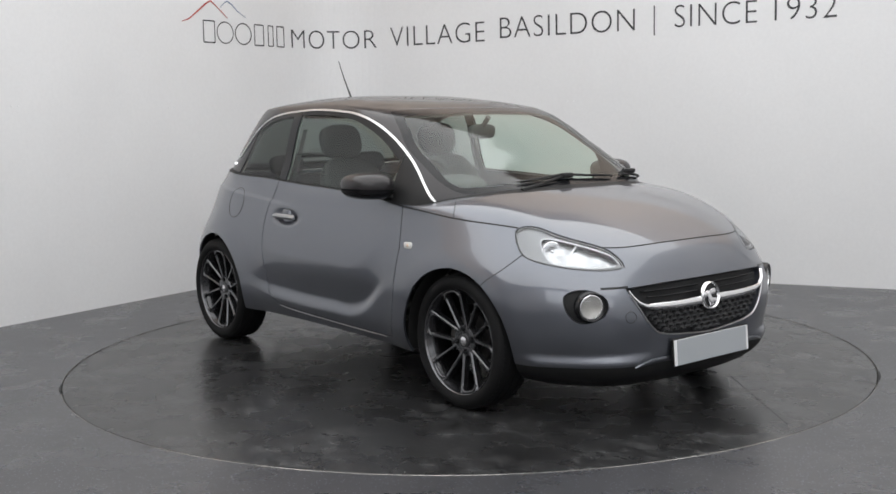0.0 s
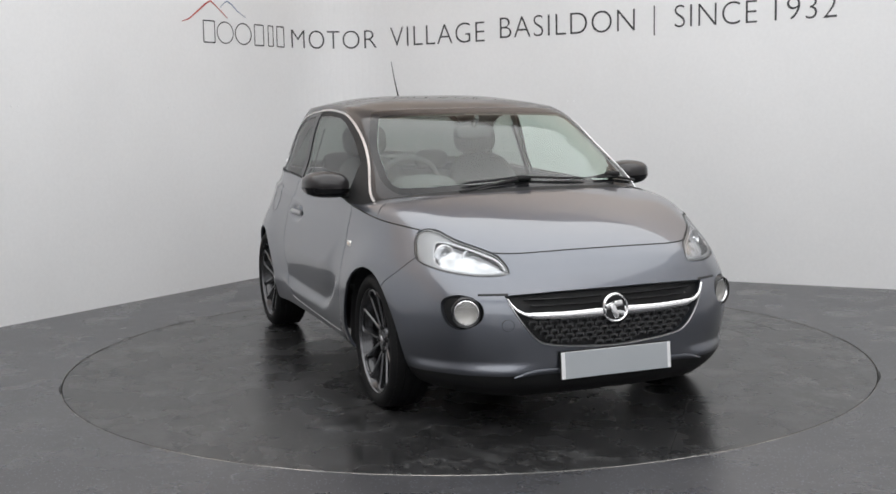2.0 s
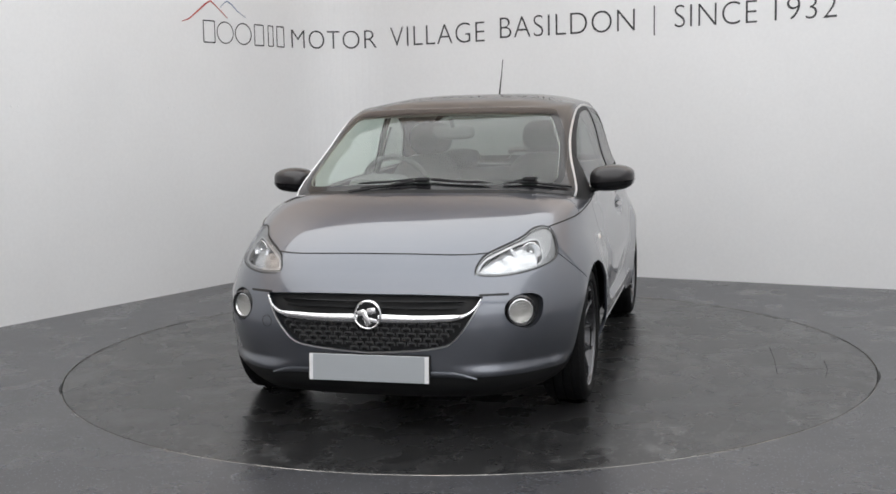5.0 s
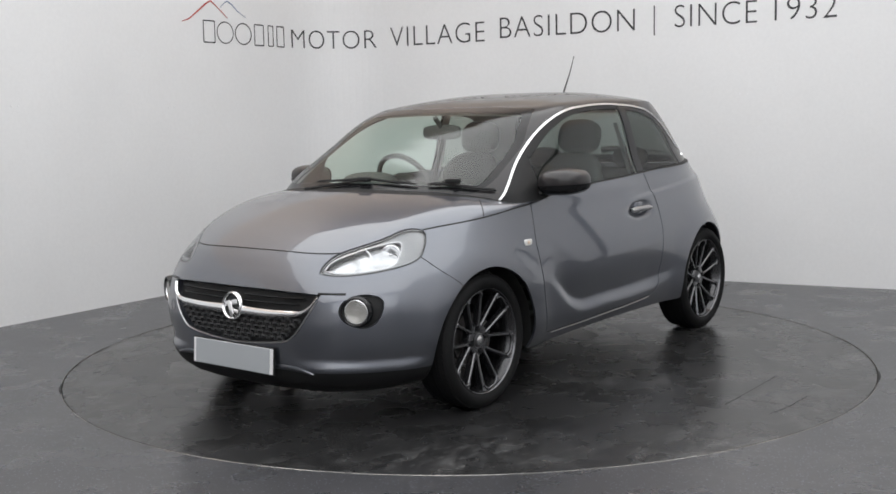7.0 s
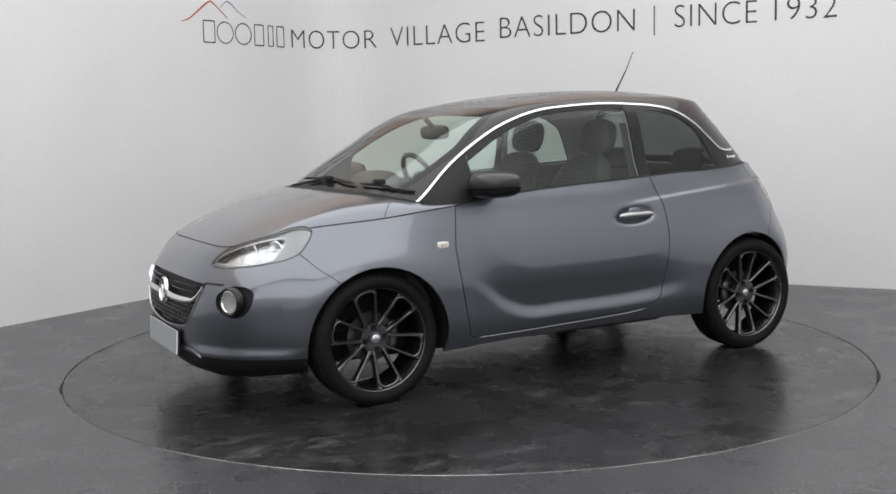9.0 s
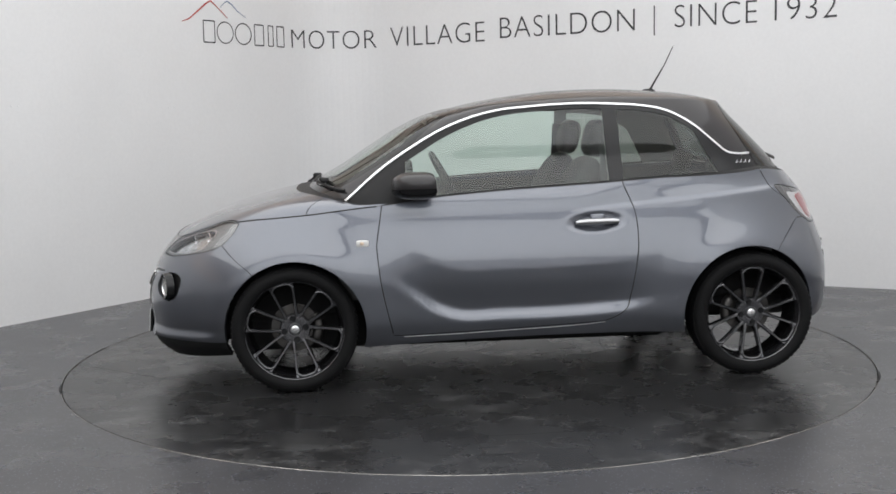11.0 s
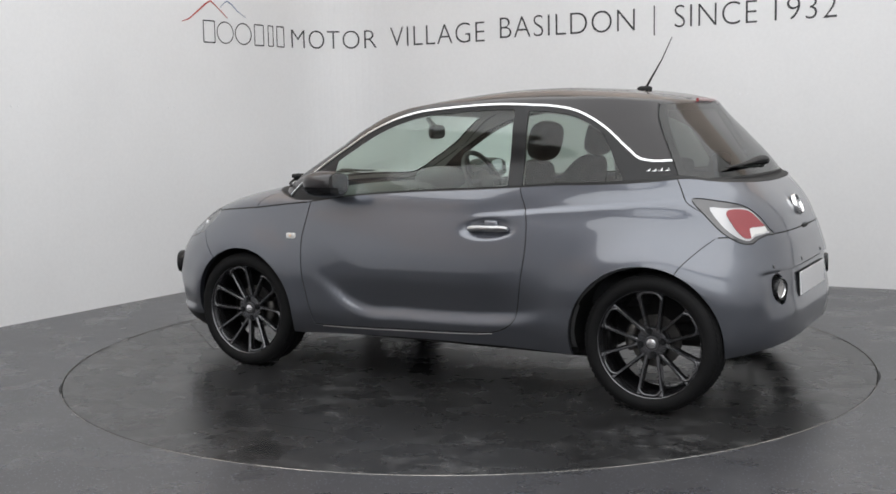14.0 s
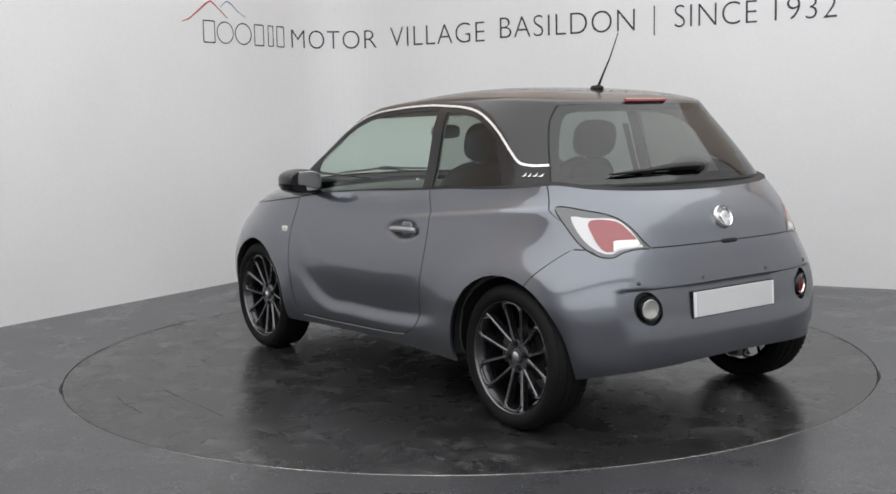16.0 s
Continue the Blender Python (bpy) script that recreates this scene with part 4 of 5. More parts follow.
def wheel_at(x, side):
    root_pose = Matrix.Translation((x, side * 0.738, 0.312)) @ (Matrix.Identity(4) if side > 0 else pose(0, 0, 0, 0, 0, 180))
    R = 0.312
    bm = lathe([(0.240, 0.080), (0.247, 0.091), (0.268, 0.101), (0.289, 0.096), (0.303, 0.084), (0.3095, 0.066), (0.3105, 0.046), (0.306, 0.044), (0.306, 0.040), (R, 0.038), (R, 0.008),
                (0.306, 0.006), (0.306, 0.0), (R, -0.002), (R, -0.038), (0.306, -0.040), (0.306, -0.044), (0.3105, -0.046), (0.303, -0.084), (0.285, -0.098), (0.240, -0.085)], 96)
    # tread blocks
    tread = bmesh.new()
    for k in range(72):
        a = 2 * math.pi * k / 72
        for y0, y1, tw in ((0.046, 0.080, 8), (-0.080, -0.046, -8)):
            box(tread, -0.0085, 0.0085, y0, y1, 0.300 if abs(y1) > 0.06 else 0.305, 0.3090, 0, pose(0, 0, 0, 0, math.degrees(a), 0) @ pose(0, 0, 0, 0, 0, tw))
    tyre = finish(bm, "wheel", RUBBER, True, car, "black tyre on dark multi-spoke alloy rim")
    tyre.matrix_basis = root_pose
    part("tread", tread, RUBBER, tyre, smooth=False)["kind"] = "stuff"
    bm = lathe([(0.2415, 0.078), (0.2445, 0.086), (0.2420, 0.0895), (0.2385, 0.087), (0.2365, 0.080)], 80)
    rim = part("rim", bm, ALLOY, tyre, "dark grey alloy rim")
    # inner barrel, in the alloy copy that has its shade in the colour
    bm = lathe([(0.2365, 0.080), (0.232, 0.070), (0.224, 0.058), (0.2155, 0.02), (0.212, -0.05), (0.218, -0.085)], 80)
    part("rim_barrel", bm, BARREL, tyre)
    bm = lathe([(0.0, 0.043), (0.030, 0.044), (0.050, 0.047), (0.070, 0.045), (0.075, 0.036), (0.077, 0.005), (0.0, 0.005)], 40)
    part("hub", bm, ALLOY, tyre)
    phase = 15 if x > 0 else 0
    for k in range(12):   # legs of six narrow loops
        pair, hand = divmod(k, 2)
        bm = bmesh.new()
        rows = []
        for r, w, y, off in ((0.056, 0.0110, 0.046, 0.0245), (0.080, 0.0085, 0.050, 0.0290), (0.115, 0.0075, 0.055, 0.0355), (0.155, 0.0075, 0.062, 0.0428), (0.190, 0.0080, 0.068, 0.0490), (0.212, 0.0088, 0.073, 0.0520), (0.233, 0.0120, 0.079, 0.0545)):
            t = off * (1 if hand else -1)
            rows.append([bm.verts.new((t + dx, yy, r)) for dx, yy in ((-w * 1.25, y - 0.034), (-w, y - 0.005), (-w * 0.5, y), (w * 0.5, y), (w, y - 0.005), (w * 1.25, y - 0.034))])
        for p, q in zip(rows, rows[1:]):
            for j in range(6):
                bm.faces.new((p[j], p[(j + 1) % 6], q[(j + 1) % 6], q[j]))
        bmesh.ops.recalc_face_normals(bm, faces=bm.faces)
        bmesh.ops.transform(bm, matrix=pose(0, 0, 0, 0, 60 * pair + phase, 0), verts=bm.verts)
        part("spoke", bm, ALLOY, tyre, smooth=False)
    for pair in range(6):   # rounded heads that close each loop
        pts = []
        for j in range(15):
            u = -1 + 2 * j / 14
            t, r = 0.053 * u, 0.2325 - 0.028 * abs(u) ** 4
            pts.append((t, 0.0725 - 0.003 * abs(u) ** 4, r))
        bm = tube(pts, 0.0078, 8)
        bmesh.ops.transform(bm, matrix=pose(0, 0, 0, 0, 60 * pair + phase, 0), verts=bm.verts)
        part("spoke_bridge", bm, ALLOY, tyre)
    bm = lathe([(0, 0.057), (0.015, 0.056), (0.020, 0.054), (0.0215, 0.046), (0, 0.04)], 28)
    part("centre_cap", bm, CHROME, tyre, "small chrome wheel cap")
    part("cap_ring", lathe([(0.0215, 0.044), (0.0225, 0.053), (0.030, 0.052), (0.032, 0.044)], 28), SATIN_DARK, tyre)
    for k in range(4):
        a = math.radians(90 * k + 10)
        bm = lathe([(0, 0.056), (0.0085, 0.056), (0.0095, 0.053), (0.0095, 0.047), (0.0155, 0.048), (0.0165, 0.040)], 14)
        bmesh.ops.translate(bm, vec=(0.053 * math.sin(a), 0, 0.053 * math.cos(a)), verts=bm.verts)
        part("wheel_bolt", bm, GLOSS_BLACK, tyre)
    bm = lathe([(0.05, -0.005), (0.05, -0.02), (0.118, -0.02), (0.118, -0.008), (0.07, -0.008), (0.066, 0.01), (0.0, 0.01)], 56)
    part("brake_disc", bm, DISC_STEEL, tyre)
    pts = []
    for k in range(9):
        a = radians((-120 + 8 * k + (0 if x > 0 else 170)) * (1 if side > 0 else -1))
        pts.append((0.114 * math.sin(a), -0.006, 0.114 * math.cos(a)))
    part("brake_caliper", tube(pts, [0.02] + [0.028] * 7 + [0.02], 10), DISC_STEEL, tyre)


def arch_liner(cx, cz, side):
    bm = bmesh.new()
    rows = []
    for k in range(25):
        a = math.radians(-14 + 208 * k / 24)
        rows.append([bm.verts.new((cx + r * math.cos(a), side * y, max(cz + r * math.sin(a), 0.21 if cx > 0 else 0.27))) for r, y in ((0.352, 0.835), (0.362, 0.78), (0.366, 0.50), (0.05, 0.49))])
    for p, q in zip(rows, rows[1:]):
        for j in range(3):
            bm.faces.new((p[j], p[j + 1], q[j + 1], q[j]))
    for v in bm.verts:   # stay inside the skin
        lim = TREE.ray_cast(Vector((v.co.x, 3, max(v.co.z, 0.25))), Vector((0, -1, 0)))[0]
        if lim and abs(v.co.y) > lim.y - 0.012:
            v.co.y = side * (lim.y - 0.012)
    part("arch_liner", bm, LINER, car)


def side_fittings(sd):
    door = doors[sd]
    # door handle on its two feet
    pts = [on_side(x, 0.797, 0.026 - 0.9 * (x + 0.35) ** 2, sd) for x in spread_points(-0.238, -0.462, 12)]
    h = part("handle", tube(pts, [0.008] + [0.0125] * 10 + [0.008], 12, 1.15), SATIN, door, "bright satin door handle")
    for x in (-0.268, -0.425):
        part("handle_foot", tube([on_side(x, 0.797, -0.02, sd), on_side(x, 0.797, 0.018, sd)], 0.012, 10), MATT_BLACK, h)
    bm = bmesh.new()
    p = on_side(-0.36, 0.797, 0, sd)
    box(bm, -0.395, -0.318, p.y - 0.028 if sd > 0 else p.y - 0.006, p.y + 0.006 if sd > 0 else p.y + 0.028, 0.755, 0.842, 0.012)
    part("handle_cup", bm, PAINT, h)
    # side repeater
    bm = blob(0.031, 0.006, 0.016, 0.45, 20)
    p = on_side(0.813, 0.731, 0.001, sd)
    bmesh.ops.translate(bm, vec=p, verts=bm.verts)
    rp = part("side_repeater", bm, REPEATER, car, "small clear wing repeater")
    bm = blob(0.010, 0.004, 0.008, 0.7, 12)
    bmesh.ops.translate(bm, vec=p + Vector((0.002, sd * 0.005, 0)), verts=bm.verts)
    part("bulb", bm, BULB, rp)
    # mirror
    bm = bmesh.new()
    bmesh.ops.create_uvsphere(bm, u_segments=40, v_segments=24, radius=1)
    for v in bm.verts:
        x, y, z = (math.copysign(abs(c) ** 0.76, c) for c in v.co)
        x = max(x, -0.62)
        tap = 1 - 0.14 * max(0, y)
        v.co = Vector((0.545 + 0.118 * x - 0.016 * y, sd * (0.874 + 0.112 * y), 1.008 + 0.066 * z * tap + 0.006 * y))
    mirror = part("door_mirror", bm, ROOF_PAINT, car, "dark gloss door mirror")
    bm = bmesh.new()
    bmesh.ops.create_uvsphere(bm, u_segments=36, v_segments=20, radius=1)
    for v in bm.verts:
        x, y, z = (math.copysign(abs(c) ** 0.72, c) for c in v.co)
        z = min(z, -0.25)
        x = max(x, -0.66)
        v.co = Vector((0.545 + 0.121 * x - 0.016 * y, sd * (0.874 + 0.113 * y), 1.008 + 0.068 * z + 0.006 * y))
    part("mirror_base", bm, GLOSS_BLACK, mirror)
    bm = blob(0.003, 0.090, 0.052, 0.6, 24)
    bmesh.ops.translate(bm, vec=(0.467, sd * 0.874, 1.010), verts=bm.verts)
    part("mirror_glass", bm, MIRROR, mirror)
    part("mirror_arm", tube([(0.60, sd * 0.735, 0.945), (0.585, sd * 0.775, 0.948), (0.565, sd * 0.82, 0.960), (0.55, sd * 0.85, 0.975)], [0.030, 0.026, 0.026, 0.03], 12, 0.6), MATT_BLACK, mirror)
    # chrome-like bars in place of the model name on the rear pillar
    for k, x in enumerate((-1.100, -1.124, -1.150, -1.176)):
        a, b = (0.0, 0.006) if k % 2 else (0.006, 0.0)
        bm = ribbon([(x, 1.070, 0.0022), (x - 0.005, 1.077, 0.0022), (x - 0.008, 1.084, 0.0022)], lambda a, b, o, s=sd: on_side(a, b, o, s), 0.004)
        part("letter_bar", bm, CHROME, car)
        bm = ribbon([(x + 0.008, 1.0715, 0.0018), (x, 1.072, 0.0018), (x - 0.010, 1.0725, 0.0018)], lambda a, b, o, s=sd: on_side(a, b, o, s), 0.004)
        part("letter_bar", bm, CHROME, car)
    # black base of the windscreen pillar; sill edge highlight modelled as a bright satin line
    line = [(x, z - 0.007, 0.0020) for x, z in ((0.62, 0.272), (0.40, 0.2755), (0.138, 0.2845), (-0.10, 0.2925), (-0.286, 0.3015), (-0.38, 0.311))]
    part("door_foot_highlight", ribbon(line, lambda a, b, o, s=sd: on_side(a, b, o, s), 0.004), SATIN, door)
    # front fog lamp and headlamp internals
    round_lamp(on_front(sd * 0.626, 0.526, -0.010), (1, sd * 0.45, 0), 0.057, front_bumper, LAMP_GLASS)
    for (cx, cy, cz), r, tilt in (((1.665, 0.535, 0.728), 0.040, 0.30), ((1.585, 0.625, 0.742), 0.042, 0.5)):
        bm = lathe([(0, -0.03), (r * 0.25, -0.028), (r * 0.6, -0.016), (r * 0.9, 0.004), (r, 0.012), (r * 1.06, 0.010)], 32)
        part("reflector", facing(bm, (cx - 0.02, sd * cy, cz), (1, sd * tilt, 0.05)), LAMP_CHROME, heads[sd])
        bm = blob(0.010, 0.016, 0.010, 0.9, 14)
        part("bulb_cap", facing(bm, (cx - 0.018, sd * cy, cz), (1, sd * tilt, 0.05)), LAMP_CHROME, heads[sd])


def roof_fittings():
    p, n, _, _ = TREE.ray_cast(Vector((-0.843, 0.001, 3)), Vector((0, 0, -1)))
    bm = blob(0.040, 0.019, 0.016, 0.8, 20)
    bmesh.ops.translate(bm, vec=(-0.835, 0, p.z + 0.006), verts=bm.verts)
    a = part("aerial", bm, MATT_BLACK, car, "thin black whip aerial on the roof")
    part("aerial_rod", tube([(-0.842, 0, p.z + 0.012), (-0.870, 0, p.z + 0.06), (-0.925, 0, p.z + 0.15), (-0.977, 0, 1.705)], [0.007, 0.005, 0.0032, 0.0022], 8), MATT_BLACK, a)
    # high brake lamp under the spoiler's edge
    bm = ribbon([(y, 1.3905, 0.0085) for y in spread_points(-0.13, 0.13, 14)], lambda y, z, o: Vector((-1.150 - o + 0.10 * y * y * 1.5, y, z)), 0.010)
    part("high_brake_lamp", bm, TAIL_RED, spoiler, "red high-level brake lamp")
    # wipers
    for y0, y1, yp in ((-0.33, 0.34, 0.0), (0.40, 0.74, 0.52)):
        pts = []
        for y in spread_points(y0, y1, 14):
            z = 1.006 - 0.035 * (y / 0.7) ** 2 + 0.010 * math.exp(-((y - yp) / 0.12) ** 2)
            pts.append(on_front(min(y, 0.70), z + 0.004, 0.014))
        w = part("wiper", tube(pts, [0.004] + [0.0085] * 12 + [0.004], 6, 0.8), MATT_BLACK, car, "black windscreen wiper")
        c = on_front(min(yp, 0.68), 1.012, 0.02)
        bm = bmesh.new()
        box(bm, c.x - 0.022, c.x + 0.024, c.y - 0.035, c.y + 0.035, c.z - 0.012, c.z + 0.012, 0.008)
        part("wiper_joint", bm, MATT_BLACK, w)
        part("wiper_arm", tube([c, Vector((1.09 - 0.25 * (c.y / 0.7) ** 2, c.y - 0.30, 0.985)), Vector((1.10 - 0.25 * (c.y / 0.7) ** 2, c.y - 0.36, 0.975))], [0.008, 0.007, 0.012], 6), MATT_BLACK, w)


def rear_face():
    badge(on_rear(0, 0.880, 0.002), (-1, 0, 0.45), 0.052, tailgate, SATIN)
    c = on_rear(0, 0.538, 0.004)
    plate((c.x - 0.004, 0.012, 0.538), 180, 0.52, 0.105, rear_bumper, 3, PLATE_PALE)
    for sd in (1, -1):
        round_lamp(on_rear(sd * 0.492, 0.543, -0.008), (-1, sd * 0.25, 0.0), 0.044, rear_bumper, LAMP_GLASS if sd > 0 else RED_GLASS, "rear_fog_lamp")
        for y in (0.536, 0.205):
            p = on_rear(sd * y, 0.648, 0.001)
            bm = lathe([(0, 0.003), (0.007, 0.003), (0.0095, 0.0), (0.0095, -0.004)], 18)
            part("parking_sensor", facing(bm, p, (-1, sd * 0.5 * y, 0.1)), SATIN_DARK, rear_bumper)
    # tailgate latch grip, wiper
    bm = blob(0.012, 0.055, 0.010, 0.6, 20)
    bmesh.ops.translate(bm, vec=on_rear(0, 0.784, -0.004), verts=bm.verts)
    part("tailgate_grip", bm, SEAL, tailgate)
    pts = [on_rear(y, 1.085 + 0.03 * (0.25 - abs(y - 0.12)) - 0.03 * y, 0.016) for y in spread_points(-0.06, 0.46, 12)]
    w = part("rear_wiper", tube(pts, [0.020, 0.027, 0.027, 0.025, 0.022, 0.019, 0.017, 0.014, 0.012, 0.010, 0.008, 0.004], 8, 0.7), MATT_BLACK, tailgate, "black rear wiper")
    bm = blob(0.02, 0.03, 0.02, 0.8, 14)
    bmesh.ops.translate(bm, vec=on_rear(-0.04, 1.082, 0.014), verts=bm.verts)
    part("wiper_joint", bm, MATT_BLACK, w)
    part("window_foot_seal", ribbon([(y, 1.032 - 0.0, 0.005) for y in spread_points(-0.57, 0.57, 30)], on_rear, 0.003), SEAL, tailgate)
    part("fuel_flap_gap", ring_on(lambda a, b: on_side(-0.925 + a, 0.856 + b, 0.0005, -1), 0.086, 0.0013, 48), SEAL, car)


def underside():
    bm = bmesh.new()
    box(bm, -0.78, 1.50, -0.52, 0.52, 0.155, 0.34, 0.03)
    box(bm, -1.45, -0.75, -0.52, 0.52, 0.25, 0.36, 0.03)
    box(bm, 1.45, 1.80, -0.38, 0.38, 0.19, 0.34, 0.03)
    box(bm, -0.72, 0.72, -0.60, 0.60, 0.185, 0.30, 0.02)
    part("floor_pan", bm, LINER, car, smooth=False)
    for sd in (1, -1):
        arch_liner(1.150, 0.310, sd)
        arch_liner(-1.125, 0.318, sd)
    part("exhaust_tail", tube([(-1.2, -0.20, 0.26), (-1.45, -0.20, 0.26), (-1.54, -0.20, 0.25)], 0.020, 14), SATIN_DARK, car)
    part("rear_axle", tube([(-1.15, -0.62, 0.28), (-1.15, 0.62, 0.28)], 0.04, 10), LINER, car)


def interior():
    # dash
    bm = bmesh.new()
    prof = [(1.06, 0.93), (0.90, 0.955), (0.66, 0.962), (0.57, 0.945), (0.53, 0.90), (0.55, 0.78), (0.60, 0.60), (0.75, 0.45), (1.06, 0.45)]
    rows = []
    for k in range(13):
        y = -0.69 + 1.38 * k / 12
        rows.append([bm.verts.new((x - 0.28 * max(0, abs(y) - 0.25) * (1 if x > 0.8 else 0.15), y, z - 0.02 * (y / 0.7) ** 2)) for x, z in prof])
    for p, q in zip(rows, rows[1:]):
        for j in range(len(prof)):
            bm.faces.new((p[j], q[j], q[(j + 1) % len(prof)], p[(j + 1) % len(prof)]))
    bm.faces.new(rows[0])
    bm.faces.new(rows[-1][::-1])
    bmesh.ops.recalc_face_normals(bm, faces=bm.faces)
    dash = part("dashboard", bm, DASH, car, "dark grey dashboard")
    bm = blob(0.13, 0.17, 0.075, 0.8, 24)
    bmesh.ops.translate(bm, vec=(0.60, -0.36, 0.965), verts=bm.verts)
    part("instrument_hood", bm, DASH, dash)
    bm = blob(0.03, 0.11, 0.07, 0.5, 20)
    bmesh.ops.translate(bm, vec=(0.555, 0, 0.86), verts=bm.verts)
    part("centre_screen", bm, GLOSS_BLACK, dash)
    # steering wheel
    m = Matrix.Translation((0.295, -0.36, 0.962)) @ pose(0, 0, 0, 0, -62, 0)
    n = 40
    bm = tube([(0.180 * math.cos(2 * math.pi * k / n), 0.185 * math.sin(2 * math.pi * k / n), 0) for k in range(n + 1)], 0.015, 8)
    bmesh.ops.transform(bm, matrix=m, verts=bm.verts)
    sw = part("steering_wheel", bm, DASH, car, "dark leather steering wheel")
    for a in (0, 180, 270):
        bm = tube([(0.05 * math.sin(radians(a)), 0.05 * math.cos(radians(a)), 0.01), (0.175 * math.sin(radians(a)), 0.175 * math.cos(radians(a)), 0)], 0.016, 8, 0.5)
        bmesh.ops.transform(bm, matrix=m, verts=bm.verts)
        part("wheel_spoke", bm, SATIN_DARK, sw)
    bm = blob(0.065, 0.075, 0.025, 0.7, 20)
    bmesh.ops.transform(bm, matrix=m, verts=bm.verts)
    part("airbag_cover", bm, DASH, sw)
    part("steering_column", tube([m @ Vector((0, 0, 0)), m @ Vector((0, 0, -0.30))], 0.04, 10), DASH, sw)
    # seats
    for y in (-0.36, 0.36):
        bm = blob(0.26, 0.25, 0.09, 0.6, 24)
        bmesh.ops.transform(bm, matrix=Matrix.Translation((0.02, y, 0.47)) @ pose(0, 0, 0, 0, -8, 0), verts=bm.verts)
        seat = part("front_seat", bm, SEAT, car, "dark grey fabric front seat")
        bm = blob(0.075, 0.24, 0.33, 0.6, 26)
        for v in bm.verts:
            v.co.y *= 1 - 0.16 * max(0, v.co.z / 0.33)
            v.co.x += 0.05 * abs(v.co.y / 0.24) ** 2
        bmesh.ops.transform(bm, matrix=Matrix.Translation((-0.30, y, 0.80)) @ pose(0, 0, 0, 0, -22, 0), verts=bm.verts)
        part("backrest", bm, SEAT, seat)
        bm = blob(0.060, 0.135, 0.100, 0.7, 24)
        bmesh.ops.transform(bm, matrix=Matrix.Translation((-0.445, y, 1.205)) @ pose(0, 0, 0, 0, -14, 0), verts=bm.verts)
        part("headrest", bm, SEAT, seat)
        for d in (-0.05, 0.05):
            part("headrest_post", tube([(-0.40, y + d, 1.05), (-0.435, y + d, 1.15)], 0.006, 8), SATIN, seat)
    bm = blob(0.30, 0.60, 0.10, 0.5, 26)
    bmesh.ops.translate(bm, vec=(-0.80, 0, 0.50), verts=bm.verts)
    bench = part("rear_bench", bm, SEAT, car, "dark grey rear bench seat")
    bm = blob(0.07, 0.58, 0.24, 0.45, 26)
    bmesh.ops.transform(bm, matrix=Matrix.Translation((-1.08, 0, 0.76)) @ pose(0, 0, 0, 0, -20, 0), verts=bm.verts)
    part("bench_back", bm, SEAT, bench)
    for y in (-0.32, 0.32):
        bm = blob(0.040, 0.12, 0.065, 0.65, 22)
        bmesh.ops.transform(bm, matrix=Matrix.Translation((-1.13, y, 1.055)) @ pose(0, 0, 0, 0, -14, 0), verts=bm.verts)
        part("rear_headrest", bm, SEAT, bench)
    bm = bmesh.new()
    box(bm, -1.36, -1.14, -0.50, 0.50, 0.93, 0.955, 0.01)
    part("parcel_shelf", bm, DASH, car, smooth=False)
    # rear-view mirror
    bm = blob(0.022, 0.115, 0.040, 0.6, 24)
    bmesh.ops.transform(bm, matrix=Matrix.Translation((0.40, 0.0, 1.252)) @ pose(0, 0, 0, 0, 0, 12), verts=bm.verts)
    rv = part("rear_view_mirror", bm, DASH, car, "dark rear-view mirror")
    part("mirror_stalk", tube([(0.41, 0.0, 1.28), (0.46, 0.0, 1.33)], 0.014, 10), DASH, rv)
    # seat belts on the pillars
    for sd in (1, -1):
        shell("door_card", ("door",), DASH, sd, push=-0.055)
        shell("side_lining", ("body_side",), DASH, sd, push=-0.06)
        part("seat_belt", ribbon([(z, 0.0, 0.022) for z in spread_points(0.55, 1.28, 8)], lambda a, b, o, s=sd: Vector((-0.44 + b + 0.02, s * (0.735 - 0.33 * max(0, a - 0.95) - 0.015 - o * 0), a)), 0.002), SEAT, car)


heads, tails = {}, {}
for ob in [o for o in car.children if o.name.startswith("headlamp")]:
    heads[1 if ob.data.vertices[0].co.y > 0 else -1] = ob
front_face()
rear_face()
roof_fittings()
underside()
interior()
for sd in (1, -1):
    side_fittings(sd)
    for x in (1.155, -1.150):
        wheel_at(x, sd)
    shell("lamp_housing", ("head_lens",), LAMP_SILVER, sd, push=-0.030, parent=heads[sd])
    shell("lamp_corner", ("head_glass",), LAMP_GREY, sd, push=-0.010, parent=heads[sd])


# ---------------------------------------------------------------- the wall's writing
def on_wall(u, z, out):
    p, n = wall_path(u)
    q = p + n * out
    return Vector((q.x, q.y, z))


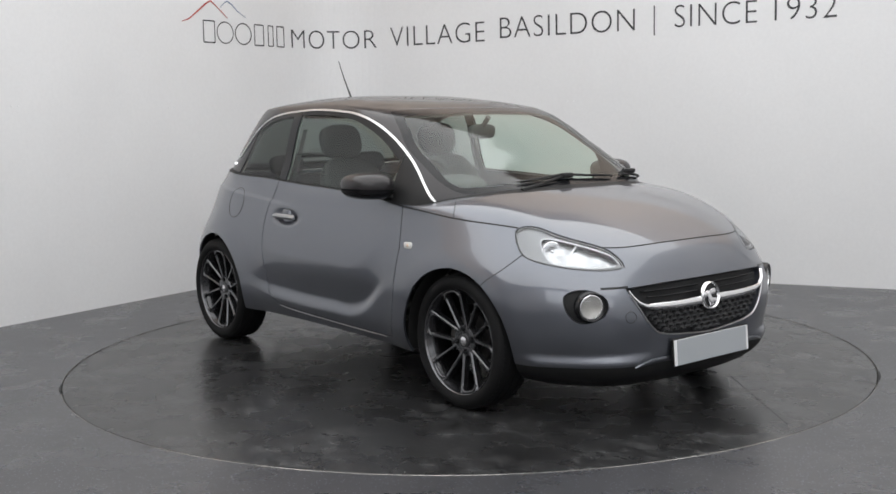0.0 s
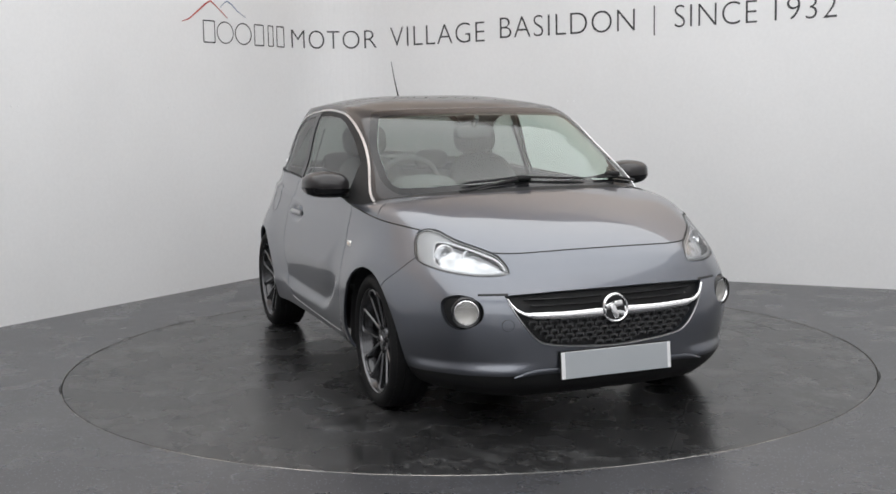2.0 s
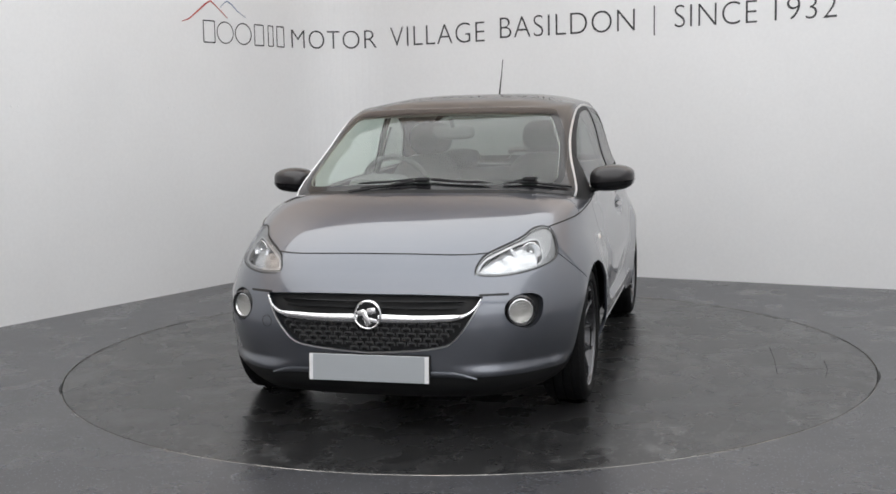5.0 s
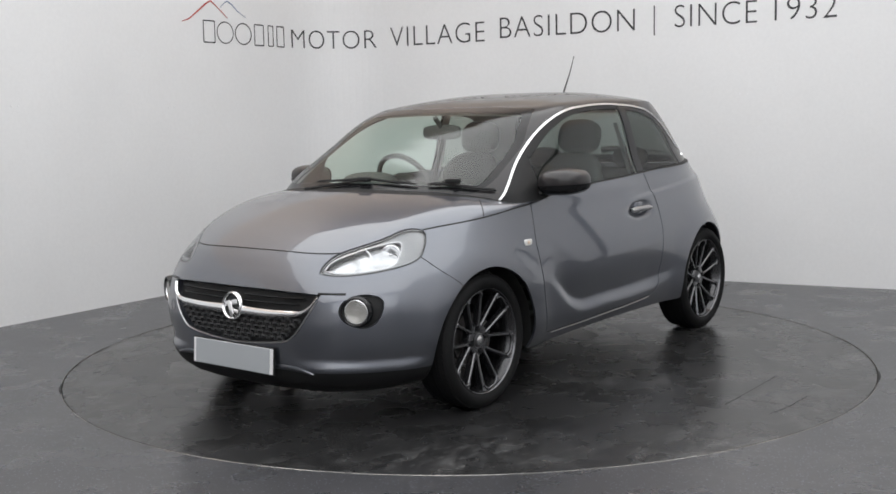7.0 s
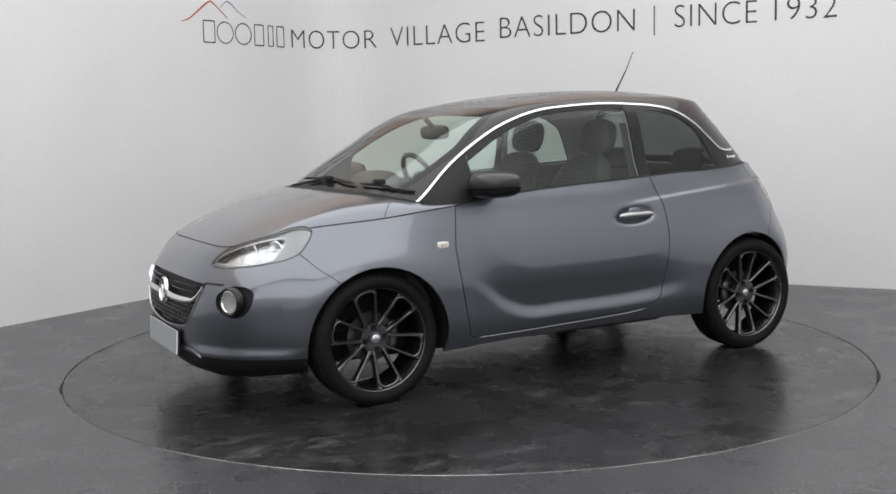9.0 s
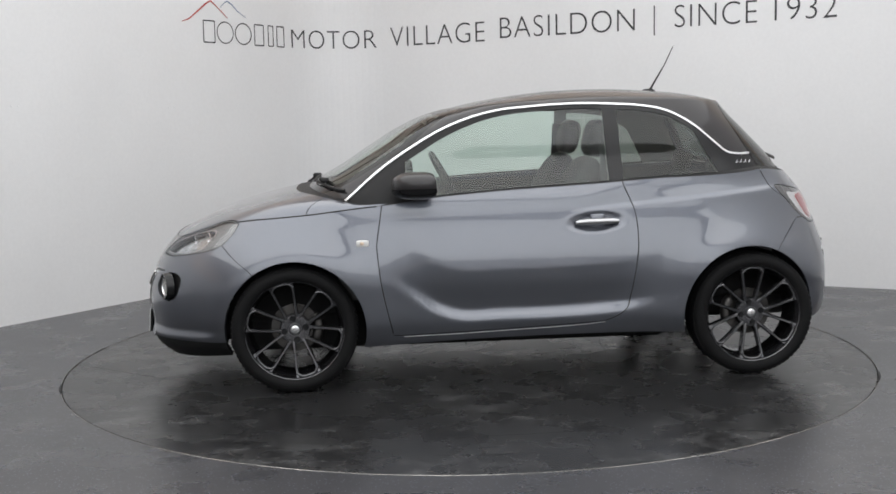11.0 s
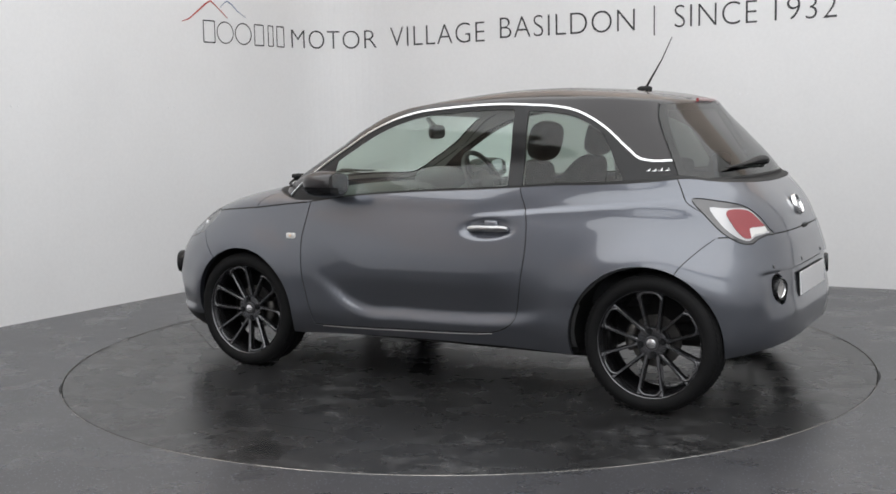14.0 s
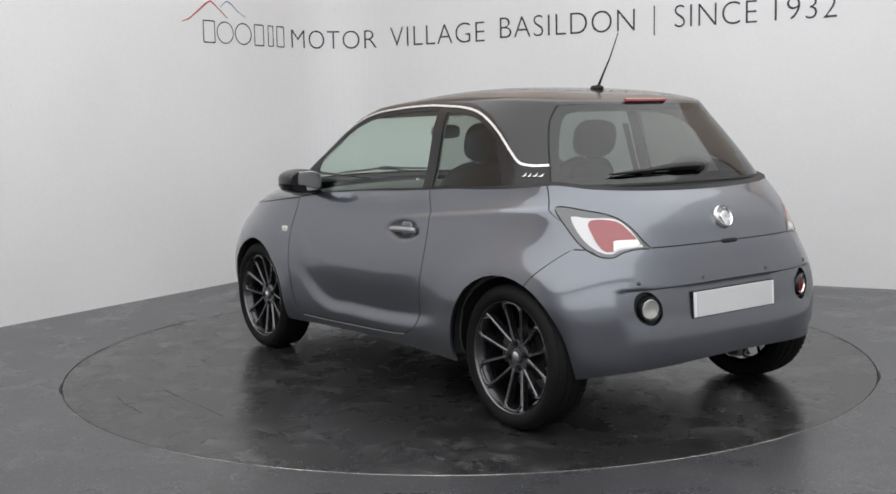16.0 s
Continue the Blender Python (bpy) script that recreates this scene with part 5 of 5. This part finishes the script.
def word(text, u0, u1, z0, z1, name="wall_lettering"):
    c = bpy.data.curves.new(name, "FONT")
    c.body, c.size, c.offset, c.extrude, c.resolution_u = text, 1.0, -0.016, 0.0, 6
    c.space_character = 1.06
    tmp = bpy.data.objects.new(name, c)
    scene.collection.objects.link(tmp)
    me = bpy.data.meshes.new_from_object(tmp.evaluated_get(bpy.context.evaluated_depsgraph_get()))
    bpy.data.objects.remove(tmp)
    bm = bmesh.new()
    bm.from_mesh(me)
    bpy.data.meshes.remove(me)
    xs, ys = [v.co.x for v in bm.verts], [v.co.y for v in bm.verts]
    x0, x1, y0, y1 = min(xs), max(xs), min(ys), max(ys)
    for v in bm.verts:
        u = u0 + (v.co.x - x0) / (x1 - x0) * (u1 - u0)
        v.co = on_wall(u, z0 + (v.co.y - y0) / (y1 - y0) * (z1 - z0), 0.002)
    tagged(finish(bm, name, LETTER, False), f"dark grey vinyl lettering on the white wall reading {text}", "lettering", "wall lettering")


def stroke(points, h, material, name, label, category, group=""):
    bm = bmesh.new()
    rows = []
    for i, (u, z) in enumerate(points):
        a, b = points[max(i - 1, 0)], points[min(i + 1, len(points) - 1)]
        t = Vector((b[0] - a[0], b[1] - a[1])).normalized()
        w = h * (0.35 + 0.65 * math.sin(math.pi * min(max(i / (len(points) - 1), 0.04), 0.96)))
        rows.append([bm.verts.new(on_wall(u + k * -t.y * w, z + k * t.x * w, o)) for k, o in ((-1, 0.0), (-1, 0.002), (1, 0.002), (1, 0.0))])
    for p, q in zip(rows, rows[1:]):
        for k in range(3):
            bm.faces.new((p[k], p[k + 1], q[k + 1], q[k]))
    bmesh.ops.recalc_face_normals(bm, faces=bm.faces)
    ob = finish(bm, name, material, False)
    return tagged(ob, label, category, group)


def fine(points, n=5):
    out = []
    for (a, b), (c, d) in zip(points, points[1:]):
        out += [(a + (c - a) * k / n, b + (d - b) * k / n) for k in range(n)]
    return out + [points[-1]]


def wall_sign():
    # the trade name as plain outlined shapes, the rest as words
    edges = [(-1.519, -1.37), (-1.355, -1.17), (-1.145, -0.955), (-0.925, -0.79), (-0.755, -0.67), (-0.645, -0.53)]
    for k, (a, b) in enumerate(edges):
        lo, hi = 1.98, 2.152
        m, r = (a + b) / 2, (b - a) / 2
        if k in (1, 2):
            bars = [[(m + r * math.sin(2 * math.pi * j / 32), (lo + hi) / 2 + (hi - lo) / 2 * math.cos(2 * math.pi * j / 32)) for j in range(33)]]
        else:
            bars = [[(a + 0.012, lo), (a + 0.012, hi), (b - 0.012, hi), (b - 0.012, lo), (a + 0.012, lo)]]
        bm = bmesh.new()
        for bar in bars:
            for (u0, z0), (u1, z1) in zip(bar, bar[1:]):
                t = Vector((u1 - u0, z1 - z0)).normalized() * 0.005
                bm.faces.new([bm.verts.new(on_wall(u, z, 0.002)) for u, z in ((u0 - t.y, z0 + t.x), (u0 + t.y, z0 - t.x), (u1 + t.y, z1 - t.x), (u1 - t.y, z1 + t.x))])
        tagged(finish(bm, "sign_shape", LETTER, False), "plain dark vinyl shape on the white wall", "sign", "wall sign shapes")
    word("MOTOR", -0.455, 0.395, 1.978, 2.140)
    word("VILLAGE", 0.515, 1.455, 1.980, 2.152)
    word("BASILDON", 1.598, 2.790, 1.998, 2.174)
    bm = bmesh.new()
    bm.faces.new([bm.verts.new(on_wall(u, z, 0.002)) for u, z in ((2.945, 1.953), (2.955, 1.953), (2.955, 2.185), (2.945, 2.185))])
    tagged(finish(bm, "sign_divider", LETTER, False), "thin dark upright bar between words on the wall", "sign")
    word("SINCE", 3.115, 3.755, 2.004, 2.178)
    word("1932", 3.885, 4.335, 2.010, 2.182)
    stroke(fine(RED_PEAK), 0.0065, SIGN_RED, "red_peak", "thin red peak line on the white wall", "sign")
    stroke(fine(BLUE_PEAK), 0.0050, SIGN_BLUE, "blue_peak", "thin grey-blue peak line on the white wall", "sign")
    # pairs of fixing caps at the board joints
    cap = None
    for u, z in SCREWS:
        for d in (-0.028, 0.028):
            m = Matrix.Translation(on_wall(u + d, z, 0.0)) @ Vector((*wall_path(u)[1], 0)).to_track_quat("Z", "Y").to_matrix().to_4x4()
            if cap is None:
                bm = lathe([(0, 0.004), (0.006, 0.0035), (0.008, 0.0)], 14, "z")
                cap = tagged(finish(bm, "fixing_cap", WHITE_PLASTIC), "small white plastic fixing cap on the wall", "cap", "wall fixing caps")
                cap.matrix_basis = m
            else:
                copy_thing(cap, m)


RED_PEAK = [(-1.735, 2.130), (-1.661, 2.153), (-1.565, 2.217), (-1.466, 2.287), (-1.414, 2.312), (-1.353, 2.273), (-1.228, 2.185)]
BLUE_PEAK = [(-1.308, 2.267), (-1.260, 2.305), (-1.225, 2.322), (-1.174, 2.300), (-1.110, 2.249), (-1.011, 2.204)]
SCREWS = [(-3.285, 1.471), (-1.885, 1.460), (-1.885, 0.030), (-3.285, 0.034), (3.66, 1.467), (3.66, 0.020), (2.235, 1.452)]
wall_sign()

# ---------------------------------------------------------------- the turning
TURN = [(0.0, -49.68), (0.5, -52.33), (1.0, -56.41), (1.5, -61.76), (2.0, -67.75), (2.5, -73.66), (3.0, -79.62), (3.5, -85.50), (4.0, -91.50), (4.5, -97.45),
        (5.0, -103.36), (5.5, -109.27), (6.0, -115.18), (6.5, -121.09), (7.0, -127.02), (7.5, -132.82), (8.0, -138.62), (8.5, -144.42), (9.0, -150.27), (9.5, -156.17),
        (10.0, -162.05), (10.5, -167.92), (11.0, -173.78), (11.5, -179.64), (12.0, -185.50), (12.5, -191.33), (13.0, -197.21), (13.5, -203.10), (14.0, -209.00),
        (14.5, -214.86), (15.0, -220.75), (15.5, -226.62), (16.0, -232.66)]


def motions():
    walk(table, [(t, pose(0, 0, 0, 0, 0, a)) for t, a in TURN])
    walk(car, [(t, pose(0, 0, 0, 0, 0, a) @ pose(-0.2276, -0.0084, 0, 0, 0, -0.25)) for t, a in TURN])


motions()
